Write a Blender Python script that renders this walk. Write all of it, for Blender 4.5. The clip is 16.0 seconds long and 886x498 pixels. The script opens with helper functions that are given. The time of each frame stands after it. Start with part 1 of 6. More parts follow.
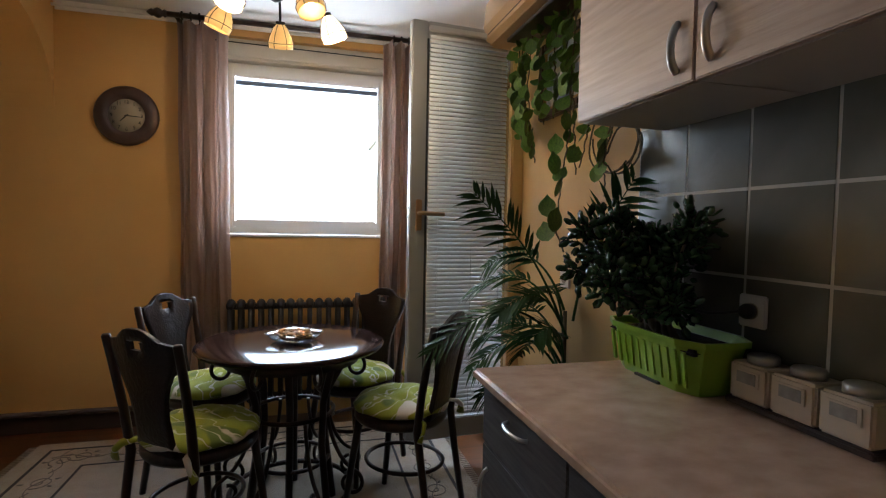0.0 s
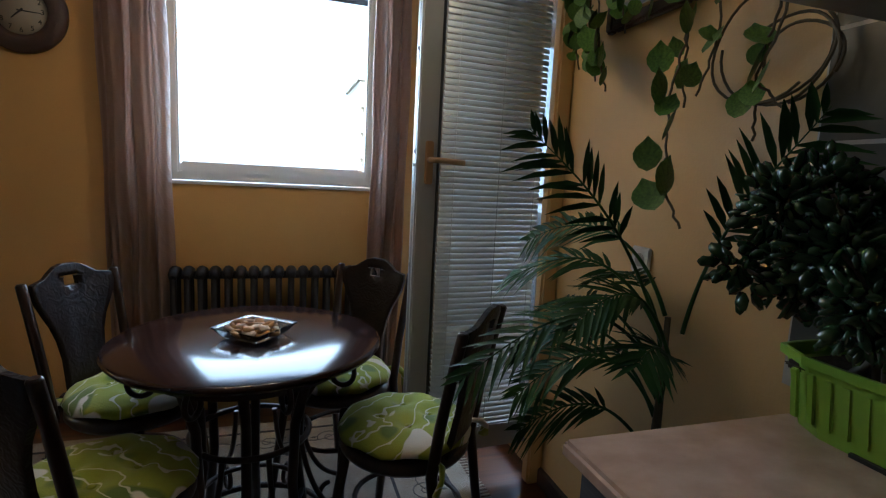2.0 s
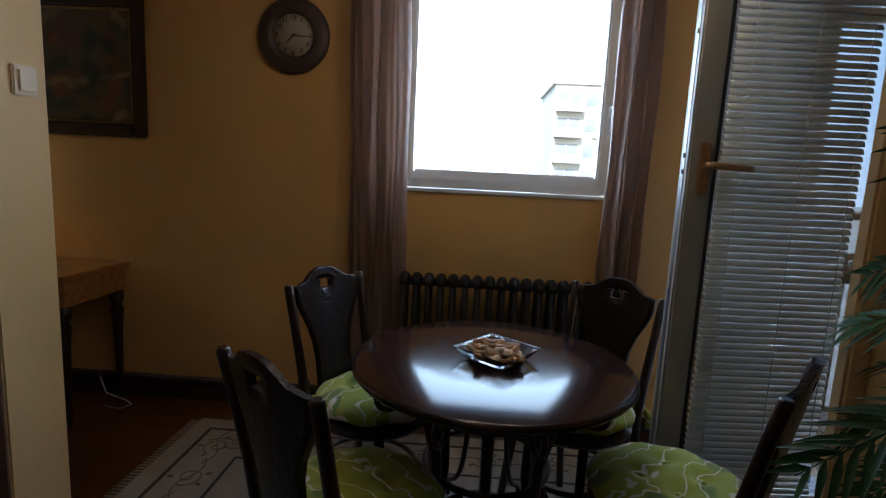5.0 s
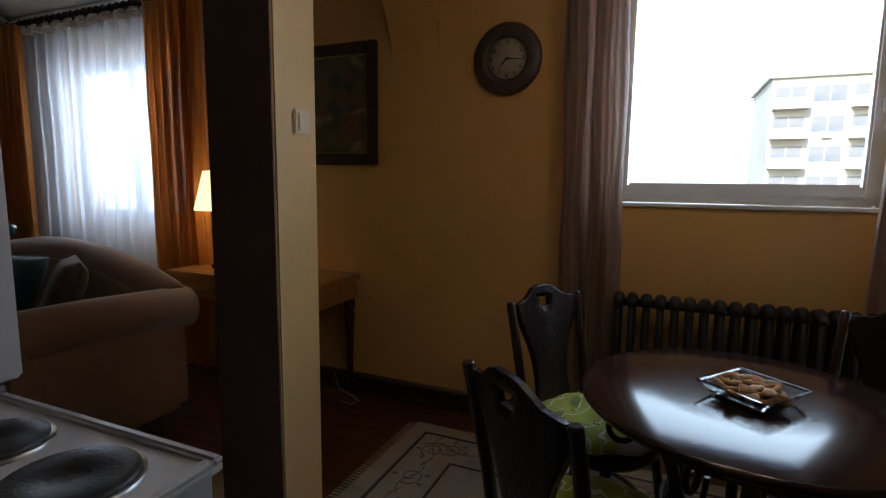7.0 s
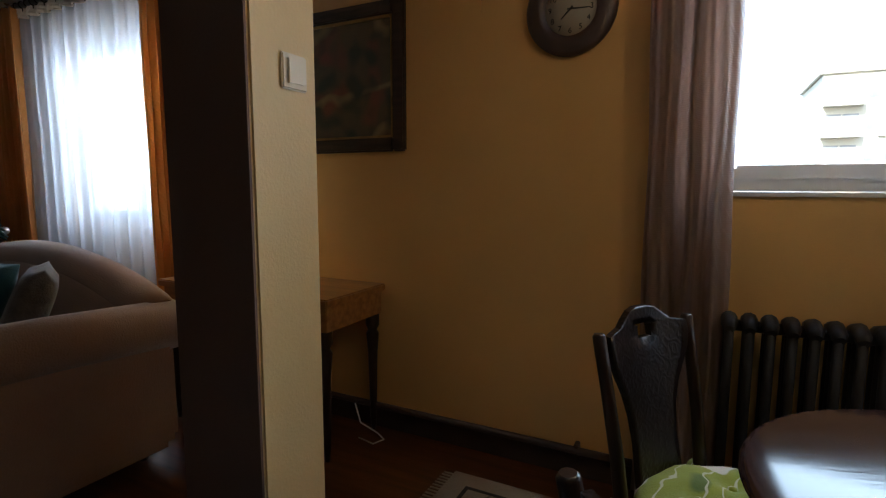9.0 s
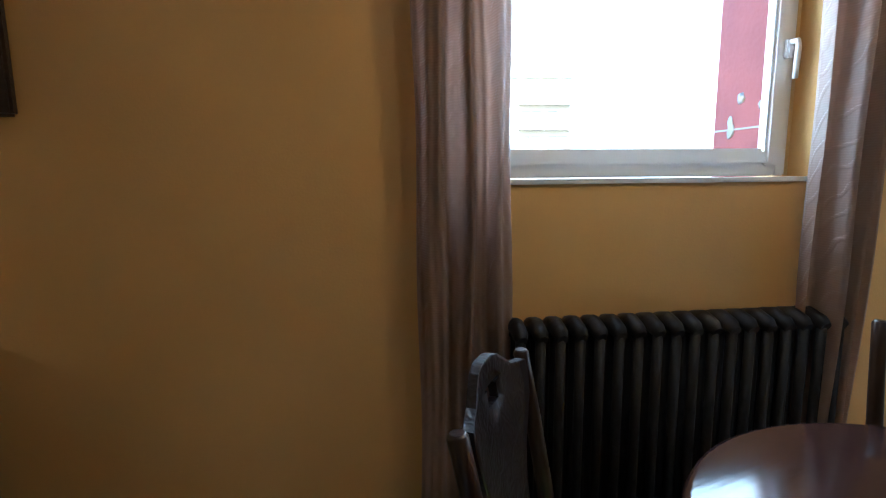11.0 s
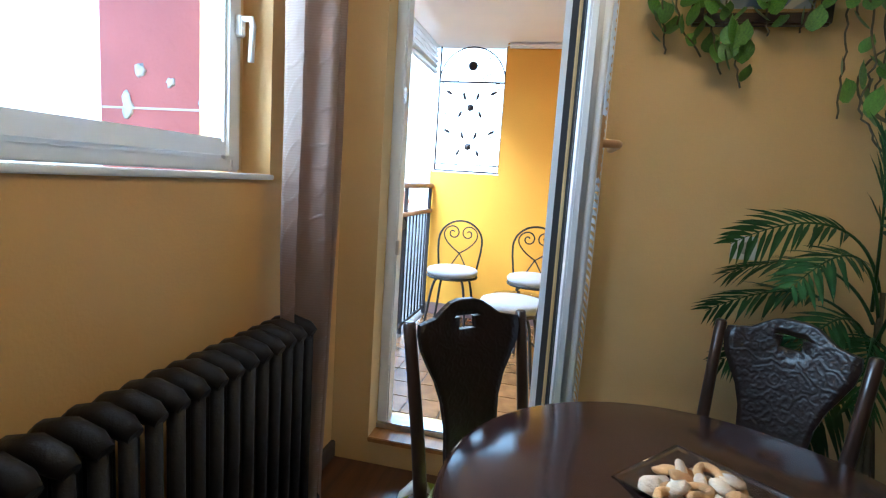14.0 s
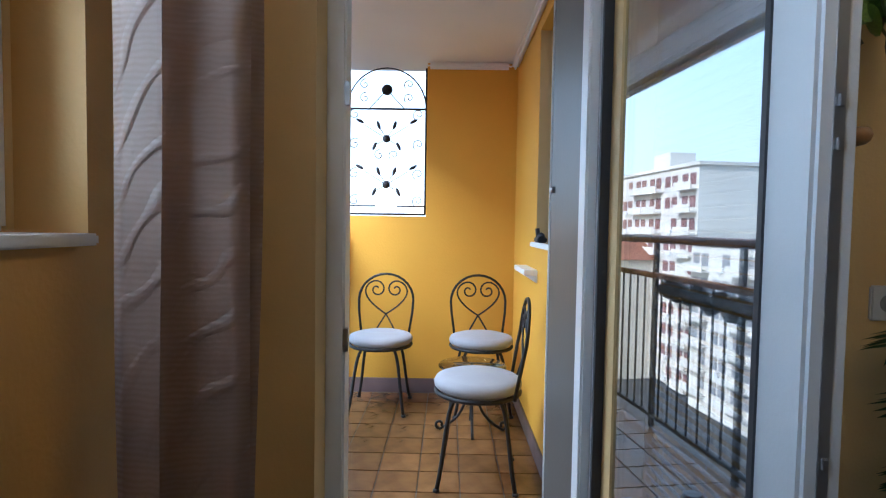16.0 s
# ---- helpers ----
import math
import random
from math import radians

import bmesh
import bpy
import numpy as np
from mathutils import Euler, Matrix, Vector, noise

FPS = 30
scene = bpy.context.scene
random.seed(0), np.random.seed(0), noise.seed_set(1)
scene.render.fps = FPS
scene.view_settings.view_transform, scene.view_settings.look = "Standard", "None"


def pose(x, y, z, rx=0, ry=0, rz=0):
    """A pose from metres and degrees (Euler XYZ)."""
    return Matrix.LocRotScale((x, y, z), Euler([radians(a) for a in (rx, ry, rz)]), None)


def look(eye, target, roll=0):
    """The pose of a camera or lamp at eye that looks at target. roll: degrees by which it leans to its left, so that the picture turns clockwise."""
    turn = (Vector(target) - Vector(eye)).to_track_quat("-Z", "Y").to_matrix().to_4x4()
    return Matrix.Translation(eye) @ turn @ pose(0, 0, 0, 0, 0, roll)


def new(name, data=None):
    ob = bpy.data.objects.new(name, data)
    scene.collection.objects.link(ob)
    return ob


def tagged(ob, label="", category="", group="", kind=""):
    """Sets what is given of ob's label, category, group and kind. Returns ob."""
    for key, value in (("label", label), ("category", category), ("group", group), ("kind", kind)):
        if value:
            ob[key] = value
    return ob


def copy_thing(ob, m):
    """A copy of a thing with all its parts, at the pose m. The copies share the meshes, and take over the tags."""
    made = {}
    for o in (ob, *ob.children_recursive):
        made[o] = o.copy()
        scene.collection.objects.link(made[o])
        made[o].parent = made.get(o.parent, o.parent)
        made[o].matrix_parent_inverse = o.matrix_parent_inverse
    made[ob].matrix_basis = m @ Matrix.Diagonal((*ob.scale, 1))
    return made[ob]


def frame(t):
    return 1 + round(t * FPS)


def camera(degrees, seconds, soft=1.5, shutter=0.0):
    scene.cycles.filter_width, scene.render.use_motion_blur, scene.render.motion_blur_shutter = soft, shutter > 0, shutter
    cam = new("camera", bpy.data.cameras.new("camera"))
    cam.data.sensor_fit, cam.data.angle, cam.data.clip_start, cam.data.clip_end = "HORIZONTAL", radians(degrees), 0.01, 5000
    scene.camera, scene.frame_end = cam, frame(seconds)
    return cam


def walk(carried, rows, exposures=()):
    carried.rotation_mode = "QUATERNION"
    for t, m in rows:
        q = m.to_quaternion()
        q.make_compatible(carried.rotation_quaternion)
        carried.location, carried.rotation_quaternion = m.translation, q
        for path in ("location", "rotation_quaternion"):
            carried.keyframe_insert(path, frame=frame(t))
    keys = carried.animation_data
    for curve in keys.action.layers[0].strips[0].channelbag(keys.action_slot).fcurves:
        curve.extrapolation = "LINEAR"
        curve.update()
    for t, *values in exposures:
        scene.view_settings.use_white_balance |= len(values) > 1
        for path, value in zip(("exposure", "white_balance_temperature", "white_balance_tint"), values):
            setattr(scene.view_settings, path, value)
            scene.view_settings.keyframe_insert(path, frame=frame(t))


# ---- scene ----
cam = camera(81.5, 16.0, soft=1.2)
PATH = [
    (0, (0.272, -0.559, 1.283), (0.787, 1.372, 1.196), 1.1),
    (0.5, (0.306, -0.314, 1.279), (0.798, 1.622, 1.177), 1.6),
    (1, (0.339, -0.112, 1.28), (0.835, 1.819, 1.127), 1.6),
    (1.5, (0.354, 0.012, 1.281), (0.88, 1.93, 1.07), 2.1),
    (2, (0.303, 0.161, 1.286), (0.907, 2.048, 1.013), 2.9),
    (2.5, (0.235, 0.278, 1.284), (0.866, 2.15, 0.974), 3.1),
    (3, (0.208, 0.336, 1.282), (0.741, 2.236, 0.959), 3.0),
    (3.5, (0.214, 0.365, 1.292), (0.568, 2.305, 0.957), 2.6),
    (4, (0.199, 0.385, 1.283), (0.388, 2.35, 0.964), 2.2),
    (6.3, (0.039, 0.397, 1.298), (-0.504, 2.304, 1.039), 1.7),
    (6.5, (0.03, 0.396, 1.29), (-0.595, 2.279, 1.035), 1.0),
    (7, (-0.005, 0.385, 1.291), (-0.79, 2.207, 1.038), 0.7),
    (7.5, (-0.04, 0.392, 1.279), (-0.958, 2.151, 1.031), 0.3),
    (8, (-0.113, 0.49, 1.256), (-1.098, 2.213, 1.013), -0.1),
    (8.2, (-0.156, 0.561, 1.25), (-1.137, 2.287, 1.002), -0.0),
    (10.3, (-0.353, 1.321, 1.184), (-0.829, 3.252, 0.979), -0.7),
    (10.5, (-0.377, 1.364, 1.186), (-0.729, 3.321, 0.97), -0.8),
    (11, (-0.565, 1.425, 1.234), (-0.332, 3.389, 0.939), -0.5),
    (11.5, (-0.636, 1.48, 1.232), (0.122, 3.301, 0.899), 0.8),
    (12, (-0.626, 1.559, 1.198), (0.532, 3.149, 0.832), 1.2),
    (12.5, (-0.606, 1.675, 1.208), (0.854, 2.971, 0.775), 2.1),
    (13, (-0.596, 1.785, 1.227), (1.086, 2.766, 0.774), 2.8),
    (13.5, (-0.601, 1.977, 1.226), (1.261, 2.6, 0.847), 4.6),
    (14, (-0.583, 2.113, 1.23), (1.351, 2.548, 0.963), 3.8),
    (14.5, (-0.437, 2.276, 1.239), (1.535, 2.557, 1.056), 3.1),
    (15, (-0.253, 2.378, 1.251), (1.735, 2.546, 1.117), 2.8),
    (15.5, (0.004, 2.475, 1.243), (2.0, 2.546, 1.151), 1.6),
    (16, (0.172, 2.516, 1.226), (2.17, 2.536, 1.14), 0.9),
]
walk(cam, [(t, look(eye, target, roll)) for t, eye, target, roll in PATH],
     [(0.0, 2.65, 5600, 11), (1.0, 2.42, 5350, 9), (2.5, 1.9, 5000, 8), (4.0, 1.65, 5000, 9), (7.0, 1.3, 5500, 10), (8.2, 1.5, 5600, 10), (10.4, 2.43, 4850, 4), (13.0, 2.87, 4800, 3), (14.5, 2.7, 4850, 2), (16.0, 1.66, 5050, 7)])

# ---- world, sun, exposure ----
world = bpy.data.worlds.new("world")
scene.world = world
world.use_nodes = True
wn = world.node_tree.nodes
sky = wn.new("ShaderNodeTexSky")
sky.sky_type = "NISHITA"
sky.sun_disc = False
sky.sun_elevation, sky.sun_rotation = radians(38), radians(200)
sky.air_density, sky.dust_density = 1.2, 1.5
wn["Background"].inputs[1].default_value = 0.15
world.node_tree.links.new(sky.outputs[0], wn["Background"].inputs[0])

sun = new("sun", bpy.data.lights.new("sun", "SUN"))
sun.data.energy, sun.data.angle, sun.data.color = 3.0, radians(0.6), (1.0, 0.95, 0.87)
sun.matrix_world = look((-7, -20, 16), (0, 0, 0))


def window_light(name, eye, target, w, h, watts):
    ob = new(name, bpy.data.lights.new(name, "AREA"))
    ob.data.shape, ob.data.size, ob.data.size_y = "RECTANGLE", w, h
    ob.data.energy, ob.data.color = watts, (0.93, 0.97, 1.0)
    ob.matrix_world = look(eye, target)
    return ob


window_light("daylight_window", (0.3, 3.32, 1.78), (0.3, 0, 1.3), 1.05, 0.85, 6)
window_light("daylight_balcony", (2.8, 3.95, 3.2), (2.8, 2.5, 1.0), 2.4, 1.2, 100)
window_light("daylight_living", (-3.7, 3.32, 1.7), (-3.7, 0, 1.2), 1.1, 1.1, 11)
CHAND_W, DESK_W = 0.9, 0.10

# ---- materials ----


def mat(name, col, rough=0.6, metal=0.0, col2=None, scale=8.0, bump=0.0, bscale=60.0, stretch=(1, 1, 1), coat=0.0, emit=None, estr=0.0,
        trans=0.0, sheen=0.0, rand=0.0, detail=5.0, sss=0.0, rvar=0.12):
    m = bpy.data.materials.new(name)
    m.use_nodes = True
    nt = m.node_tree
    n, l = nt.nodes, nt.links
    p = n["Principled BSDF"]
    p.inputs["Roughness"].default_value = rough
    p.inputs["Metallic"].default_value = metal
    p.inputs["Coat Weight"].default_value = coat
    p.inputs["Coat Roughness"].default_value = 0.12
    p.inputs["Sheen Weight"].default_value = sheen
    p.inputs["Transmission Weight"].default_value = trans
    tc = n.new("ShaderNodeTexCoord")
    mp = n.new("ShaderNodeMapping")
    mp.inputs["Scale"].default_value = stretch
    l.new(tc.outputs["Object"], mp.inputs["Vector"])
    nz = n.new("ShaderNodeTexNoise")
    nz.inputs["Scale"].default_value, nz.inputs["Detail"].default_value = scale, detail
    l.new(mp.outputs[0], nz.inputs["Vector"])
    ramp = n.new("ShaderNodeValToRGB")
    c2 = col2 or tuple(c * 0.86 for c in col)
    ramp.color_ramp.elements[0].position, ramp.color_ramp.elements[1].position = 0.32, 0.68
    ramp.color_ramp.elements[0].color, ramp.color_ramp.elements[1].color = (*c2, 1), (*col, 1)
    l.new(nz.outputs[0], ramp.inputs[0])
    out = ramp.outputs[0]
    if rand:
        info = n.new("ShaderNodeObjectInfo")
        hsv = n.new("ShaderNodeHueSaturation")
        mr = n.new("ShaderNodeMapRange")
        mr.inputs[3].default_value, mr.inputs[4].default_value = 1 - rand, 1 + rand
        l.new(info.outputs["Random"], mr.inputs[0])
        l.new(mr.outputs[0], hsv.inputs["Value"])
        l.new(out, hsv.inputs["Color"])
        out = hsv.outputs[0]
    l.new(out, p.inputs["Base Color"])
    if rvar:
        rr = n.new("ShaderNodeMapRange")
        rr.inputs[3].default_value, rr.inputs[4].default_value = max(0.02, rough * (1 - rvar)), min(1, rough * (1 + rvar))
        l.new(nz.outputs[0], rr.inputs[0])
        l.new(rr.outputs[0], p.inputs["Roughness"])
    if bump:
        n2 = n.new("ShaderNodeTexNoise")
        n2.inputs["Scale"].default_value, n2.inputs["Detail"].default_value = bscale, 6
        l.new(mp.outputs[0], n2.inputs["Vector"])
        b = n.new("ShaderNodeBump")
        b.inputs["Strength"].default_value, b.inputs["Distance"].default_value = bump, 0.01
        l.new(n2.outputs[0], b.inputs["Height"])
        l.new(b.outputs[0], p.inputs["Normal"])
    if emit:
        p.inputs["Emission Color"].default_value = (*emit, 1)
        p.inputs["Emission Strength"].default_value = estr
    return m


def glass_mat(name, tint=(0.95, 0.98, 0.97), rough=0.0, ior=1.45):
    m = bpy.data.materials.new(name)
    m.use_nodes = True
    p = m.node_tree.nodes["Principled BSDF"]
    p.inputs["Base Color"].default_value = (*tint, 1)
    p.inputs["Roughness"].default_value, p.inputs["Transmission Weight"].default_value, p.inputs["IOR"].default_value = rough, 1.0, ior
    return m


def pane_mat(name, gloss=0.12, tint=(0.96, 0.98, 0.97)):
    """A thin pane: straight through, with a mirror share that grows at grazing angles."""
    m = bpy.data.materials.new(name)
    m.use_nodes = True
    n, l = m.node_tree.nodes, m.node_tree.links
    n.remove(n["Principled BSDF"])
    tr, gl, mx, fr, ad = (n.new("ShaderNodeBsdfTransparent"), n.new("ShaderNodeBsdfGlossy"), n.new("ShaderNodeMixShader"),
                          n.new("ShaderNodeLayerWeight"), n.new("ShaderNodeMath"))
    tr.inputs[0].default_value = (*tint, 1)
    gl.inputs["Roughness"].default_value = 0.0
    ad.operation, ad.use_clamp = "ADD", True
    ad.inputs[1].default_value = gloss
    fr.inputs[0].default_value = 0.5
    pw = n.new("ShaderNodeMath")
    pw.operation = "POWER"
    pw.inputs[1].default_value = 4.0
    l.new(fr.outputs["Facing"], pw.inputs[0])
    l.new(pw.outputs[0], ad.inputs[0])
    l.new(ad.outputs[0], mx.inputs[0])
    l.new(tr.outputs[0], mx.inputs[1])
    l.new(gl.outputs[0], mx.inputs[2])
    l.new(mx.outputs[0], n["Material Output"].inputs[0])
    return m


def cloth_sheer(name, col, alpha):
    m = bpy.data.materials.new(name)
    m.use_nodes = True
    n, l = m.node_tree.nodes, m.node_tree.links
    n.remove(n["Principled BSDF"])
    df, tl, tr, a, b = (n.new("ShaderNodeBsdfDiffuse"), n.new("ShaderNodeBsdfTranslucent"), n.new("ShaderNodeBsdfTransparent"),
                        n.new("ShaderNodeMixShader"), n.new("ShaderNodeMixShader"))
    df.inputs[0].default_value = tl.inputs[0].default_value = (*col, 1)
    a.inputs[0].default_value = 0.5
    w = n.new("ShaderNodeTexNoise")
    w.inputs["Scale"].default_value = 300
    mr = n.new("ShaderNodeMapRange")
    mr.inputs[3].default_value, mr.inputs[4].default_value = alpha - 0.12, alpha + 0.12
    l.new(w.outputs[0], mr.inputs[0])
    l.new(mr.outputs[0], b.inputs[0])
    l.new(df.outputs[0], a.inputs[1])
    l.new(tl.outputs[0], a.inputs[2])
    l.new(a.outputs[0], b.inputs[1])
    l.new(tr.outputs[0], b.inputs[2])
    l.new(b.outputs[0], n["Material Output"].inputs[0])
    return m


def wood_mat(name, dark, light, rough=0.35, scale=3.0, axis=0, ratio=14.0, bump=0.15, coat=0.0, rand=0.0):
    st = [ratio, ratio, ratio]
    st[axis] = 1.0
    return mat(name, light, rough, 0, dark, scale, bump, 14, tuple(st), coat, rand=rand, detail=8)


def pattern_mat(name, base, marks, rough=0.85):
    """Printed cotton: a base colour with blotches in several colours."""
    m = mat(name, base, rough, 0, tuple(c * 0.8 for c in base), 12, 0.25, 220, sheen=0.2)
    n, l = m.node_tree.nodes, m.node_tree.links
    p = n["Principled BSDF"]
    src = p.inputs["Base Color"].links[0].from_socket
    tc = n.new("ShaderNodeTexCoord")
    for k, (col, sc, lo, hi, off) in enumerate(marks):
        mp = n.new("ShaderNodeMapping")
        mp.inputs["Location"].default_value = (off, off * 0.7, 3 * k)
        l.new(tc.outputs["Object"], mp.inputs[0])
        if k % 2:
            tx = n.new("ShaderNodeTexWave")
            tx.wave_type = "RINGS"
            tx.inputs["Scale"].default_value, tx.inputs["Distortion"].default_value, tx.inputs["Detail Scale"].default_value = sc, 9, 1.5
            out = tx.outputs[1]
        else:
            tx = n.new("ShaderNodeTexNoise")
            tx.inputs["Scale"].default_value, tx.inputs["Detail"].default_value = sc, 0.6
            out = tx.outputs[0]
        l.new(mp.outputs[0], tx.inputs["Vector"])
        r = n.new("ShaderNodeMapRange")
        r.inputs[1].default_value, r.inputs[2].default_value = lo, hi
        l.new(out, r.inputs[0])
        mx = n.new("ShaderNodeMix")
        mx.data_type = "RGBA"
        l.new(r.outputs[0], mx.inputs[0])
        l.new(src, mx.inputs[6])
        mx.inputs[7].default_value = (*col, 1)
        src = mx.outputs[2]
    l.new(src, p.inputs["Base Color"])
    return m


def curtain_mat(name, col, col2):
    """Satin with a crosswise weave that lets some window light through."""
    m = mat(name, col, 0.48, 0, col2, 5, 0.5, 16, (1, 1, 0.45), sheen=0.2)
    n, l = m.node_tree.nodes, m.node_tree.links
    p = n["Principled BSDF"]
    tc = n.new("ShaderNodeTexCoord")
    wv = n.new("ShaderNodeTexWave")
    wv.bands_direction = "Z"
    wv.inputs["Scale"].default_value, wv.inputs["Distortion"].default_value, wv.inputs["Detail"].default_value = 42, 4, 4
    l.new(tc.outputs["Object"], wv.inputs["Vector"])
    b = n.new("ShaderNodeBump")
    b.inputs["Strength"].default_value, b.inputs["Distance"].default_value = 0.07, 0.003
    l.new(wv.outputs[1], b.inputs["Height"])
    old = p.inputs["Normal"].links[0].from_socket
    l.new(old, b.inputs["Normal"])
    l.new(b.outputs[0], p.inputs["Normal"])
    tl, mx = n.new("ShaderNodeBsdfTranslucent"), n.new("ShaderNodeMixShader")
    mr = n.new("ShaderNodeMapRange")
    mr.inputs[3].default_value, mr.inputs[4].default_value = 0.30, 0.58
    l.new(wv.outputs[1], mr.inputs[0])
    l.new(mr.outputs[0], mx.inputs[0])
    tl.inputs[0].default_value = (min(1, col[0] * 1.6), min(1, col[1] * 1.6), min(1, col[2] * 1.6), 1)
    l.new(p.outputs[0], mx.inputs[1])
    l.new(tl.outputs[0], mx.inputs[2])
    tr, m2, r2 = n.new("ShaderNodeBsdfTransparent"), n.new("ShaderNodeMixShader"), n.new("ShaderNodeMapRange")
    r2.inputs[3].default_value, r2.inputs[4].default_value = 0.02, 0.22
    l.new(wv.outputs[1], r2.inputs[0])
    l.new(r2.outputs[0], m2.inputs[0])
    l.new(mx.outputs[0], m2.inputs[1])
    l.new(tr.outputs[0], m2.inputs[2])
    l.new(m2.outputs[0], n["Material Output"].inputs[0])
    leafy = n.new("ShaderNodeTexWave")
    leafy.wave_type, leafy.bands_direction = "BANDS", "DIAGONAL"
    leafy.inputs["Scale"].default_value, leafy.inputs["Distortion"].default_value, leafy.inputs["Detail"].default_value = 8.0, 6, 1.0
    leafy.inputs["Detail Scale"].default_value = 1.2
    l.new(tc.outputs["Object"], leafy.inputs["Vector"])
    thin = n.new("ShaderNodeMapRange")
    thin.inputs[1].default_value, thin.inputs[2].default_value = 0.78, 0.98
    l.new(leafy.outputs[1], thin.inputs[0])
    b3 = n.new("ShaderNodeBump")
    b3.inputs["Strength"].default_value, b3.inputs["Distance"].default_value = 0.5, 0.006
    l.new(thin.outputs[0], b3.inputs["Height"])
    l.new(b.outputs[0], b3.inputs["Normal"])
    l.new(b3.outputs[0], p.inputs["Normal"])
    return m


M_WALL = mat("wall_paint_ochre", (0.68, 0.405, 0.13), 0.5, 0, (0.61, 0.355, 0.108), 1.6, 0.10, 120, detail=8)
M_WALLW = mat("wall_paint_cream", (0.72, 0.52, 0.24), 0.55, 0, (0.66, 0.47, 0.20), 1.8, 0.10, 120)
M_WALLE = mat("wall_paint_pale_ochre", (0.63, 0.435, 0.19), 0.55, 0, (0.56, 0.38, 0.155), 1.5, 0.10, 120, detail=8)
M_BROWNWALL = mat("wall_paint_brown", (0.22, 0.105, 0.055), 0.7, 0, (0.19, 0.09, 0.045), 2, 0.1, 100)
M_PILLAR = mat("pillar_dark_brown", (0.13, 0.075, 0.05), 0.7, 0, (0.11, 0.06, 0.04), 2, 0.1, 100)
M_CEIL = mat("ceiling_paint", (0.78, 0.76, 0.73), 0.8, 0, (0.74, 0.72, 0.69), 1.2, 0.08, 90)
M_FLOOR = wood_mat("parquet", (0.050, 0.016, 0.005), (0.13, 0.042, 0.012), 0.30, 2.4, 0, 11, 0.06, 0.3)
M_PVC = mat("white_frame", (0.78, 0.78, 0.78), 0.35, 0, (0.72, 0.72, 0.72), 3, 0.03, 200)
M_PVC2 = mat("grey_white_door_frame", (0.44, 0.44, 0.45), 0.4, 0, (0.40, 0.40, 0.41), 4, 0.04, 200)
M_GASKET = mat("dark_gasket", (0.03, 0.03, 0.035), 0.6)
M_PANE = pane_mat("window_pane", 0.0)
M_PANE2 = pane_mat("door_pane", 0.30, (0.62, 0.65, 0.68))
M_SHUT = mat("shutter_box", (0.60, 0.55, 0.46), 0.5, 0, (0.56, 0.51, 0.42), 4, 0.05, 90)
M_DARKWOOD = wood_mat("dark_stained_wood", (0.012, 0.006, 0.004), (0.035, 0.016, 0.010), 0.3, 4, 2, 10, 0.08, 0.25)
M_TABLE = wood_mat("dark_table_top", (0.018, 0.008, 0.007), (0.034, 0.015, 0.012), 0.13, 3, 0, 9, 0.02, 0.0)
M_IRON = mat("black_iron", (0.02, 0.018, 0.018), 0.5, 0.6, (0.035, 0.03, 0.03), 20, 0.2, 90)
M_RAD = mat("radiator_paint", (0.010, 0.009, 0.009), 0.52, 0.0, (0.017, 0.014, 0.013), 14, 0.25, 60)
M_CURT = curtain_mat("taupe_curtain", (0.37, 0.26, 0.205), (0.25, 0.173, 0.134))
M_BASE = mat("dark_skirting", (0.03, 0.02, 0.016), 0.45, 0, (0.05, 0.03, 0.024), 6, 0.1, 80)
M_COUNTER = mat("marbled_worktop", (0.54, 0.39, 0.29), 0.17, 0, (0.42, 0.285, 0.205), 14, 0.02, 200, (1, 1.3, 1), detail=9)
M_CABD = wood_mat("grey_streaked_front", (0.035, 0.035, 0.038), (0.10, 0.10, 0.105), 0.5, 5, 1, 16, 0.2)
M_CABU = wood_mat("light_oak_front", (0.42, 0.30, 0.22), (0.56, 0.42, 0.33), 0.45, 3.5, 1, 16, 0.12)
M_CABIN = mat("cabinet_side", (0.50, 0.46, 0.42), 0.5, 0, (0.46, 0.42, 0.38), 3, 0.03, 90)
M_TILE = mat("grey_green_tile", (0.12, 0.125, 0.105), 0.22, 0, (0.09, 0.095, 0.08), 7, 0.08, 30, rand=0.08)
M_GROUT = mat("light_grout", (0.45, 0.44, 0.40), 0.8, 0, (0.4, 0.38, 0.34), 14, 0.2, 120)
M_STEEL = mat("brushed_steel", (0.55, 0.55, 0.56), 0.3, 1.0, (0.45, 0.45, 0.46), 30, 0.05, 200)
M_ENAMEL = mat("white_enamel", (0.58, 0.58, 0.60), 0.2, 0, (0.52, 0.52, 0.54), 3)
M_HOT = mat("cast_hotplate", (0.03, 0.03, 0.032), 0.45, 0.3, (0.045, 0.045, 0.045), 20, 0.15, 120)
M_PLANTER = mat("green_plastic", (0.24, 0.42, 0.03), 0.38, 0, (0.20, 0.36, 0.025), 6, 0.05, 90)
M_SOIL = mat("soil", (0.03, 0.022, 0.016), 0.95, 0, (0.015, 0.011, 0.008), 40, 0.8, 60)
M_LEAF = mat("palm_leaf", (0.030, 0.082, 0.022), 0.5, 0, (0.014, 0.045, 0.013), 9, 0.15, 60, rand=0.2)
M_LEAF2 = mat("glossy_dark_leaf", (0.030, 0.066, 0.026), 0.24, 0, (0.015, 0.036, 0.014), 9, 0.1, 60)
M_VINE = mat("vine_leaf", (0.12, 0.24, 0.03), 0.42, 0, (0.055, 0.13, 0.018), 10, 0.15, 60, rand=0.3)
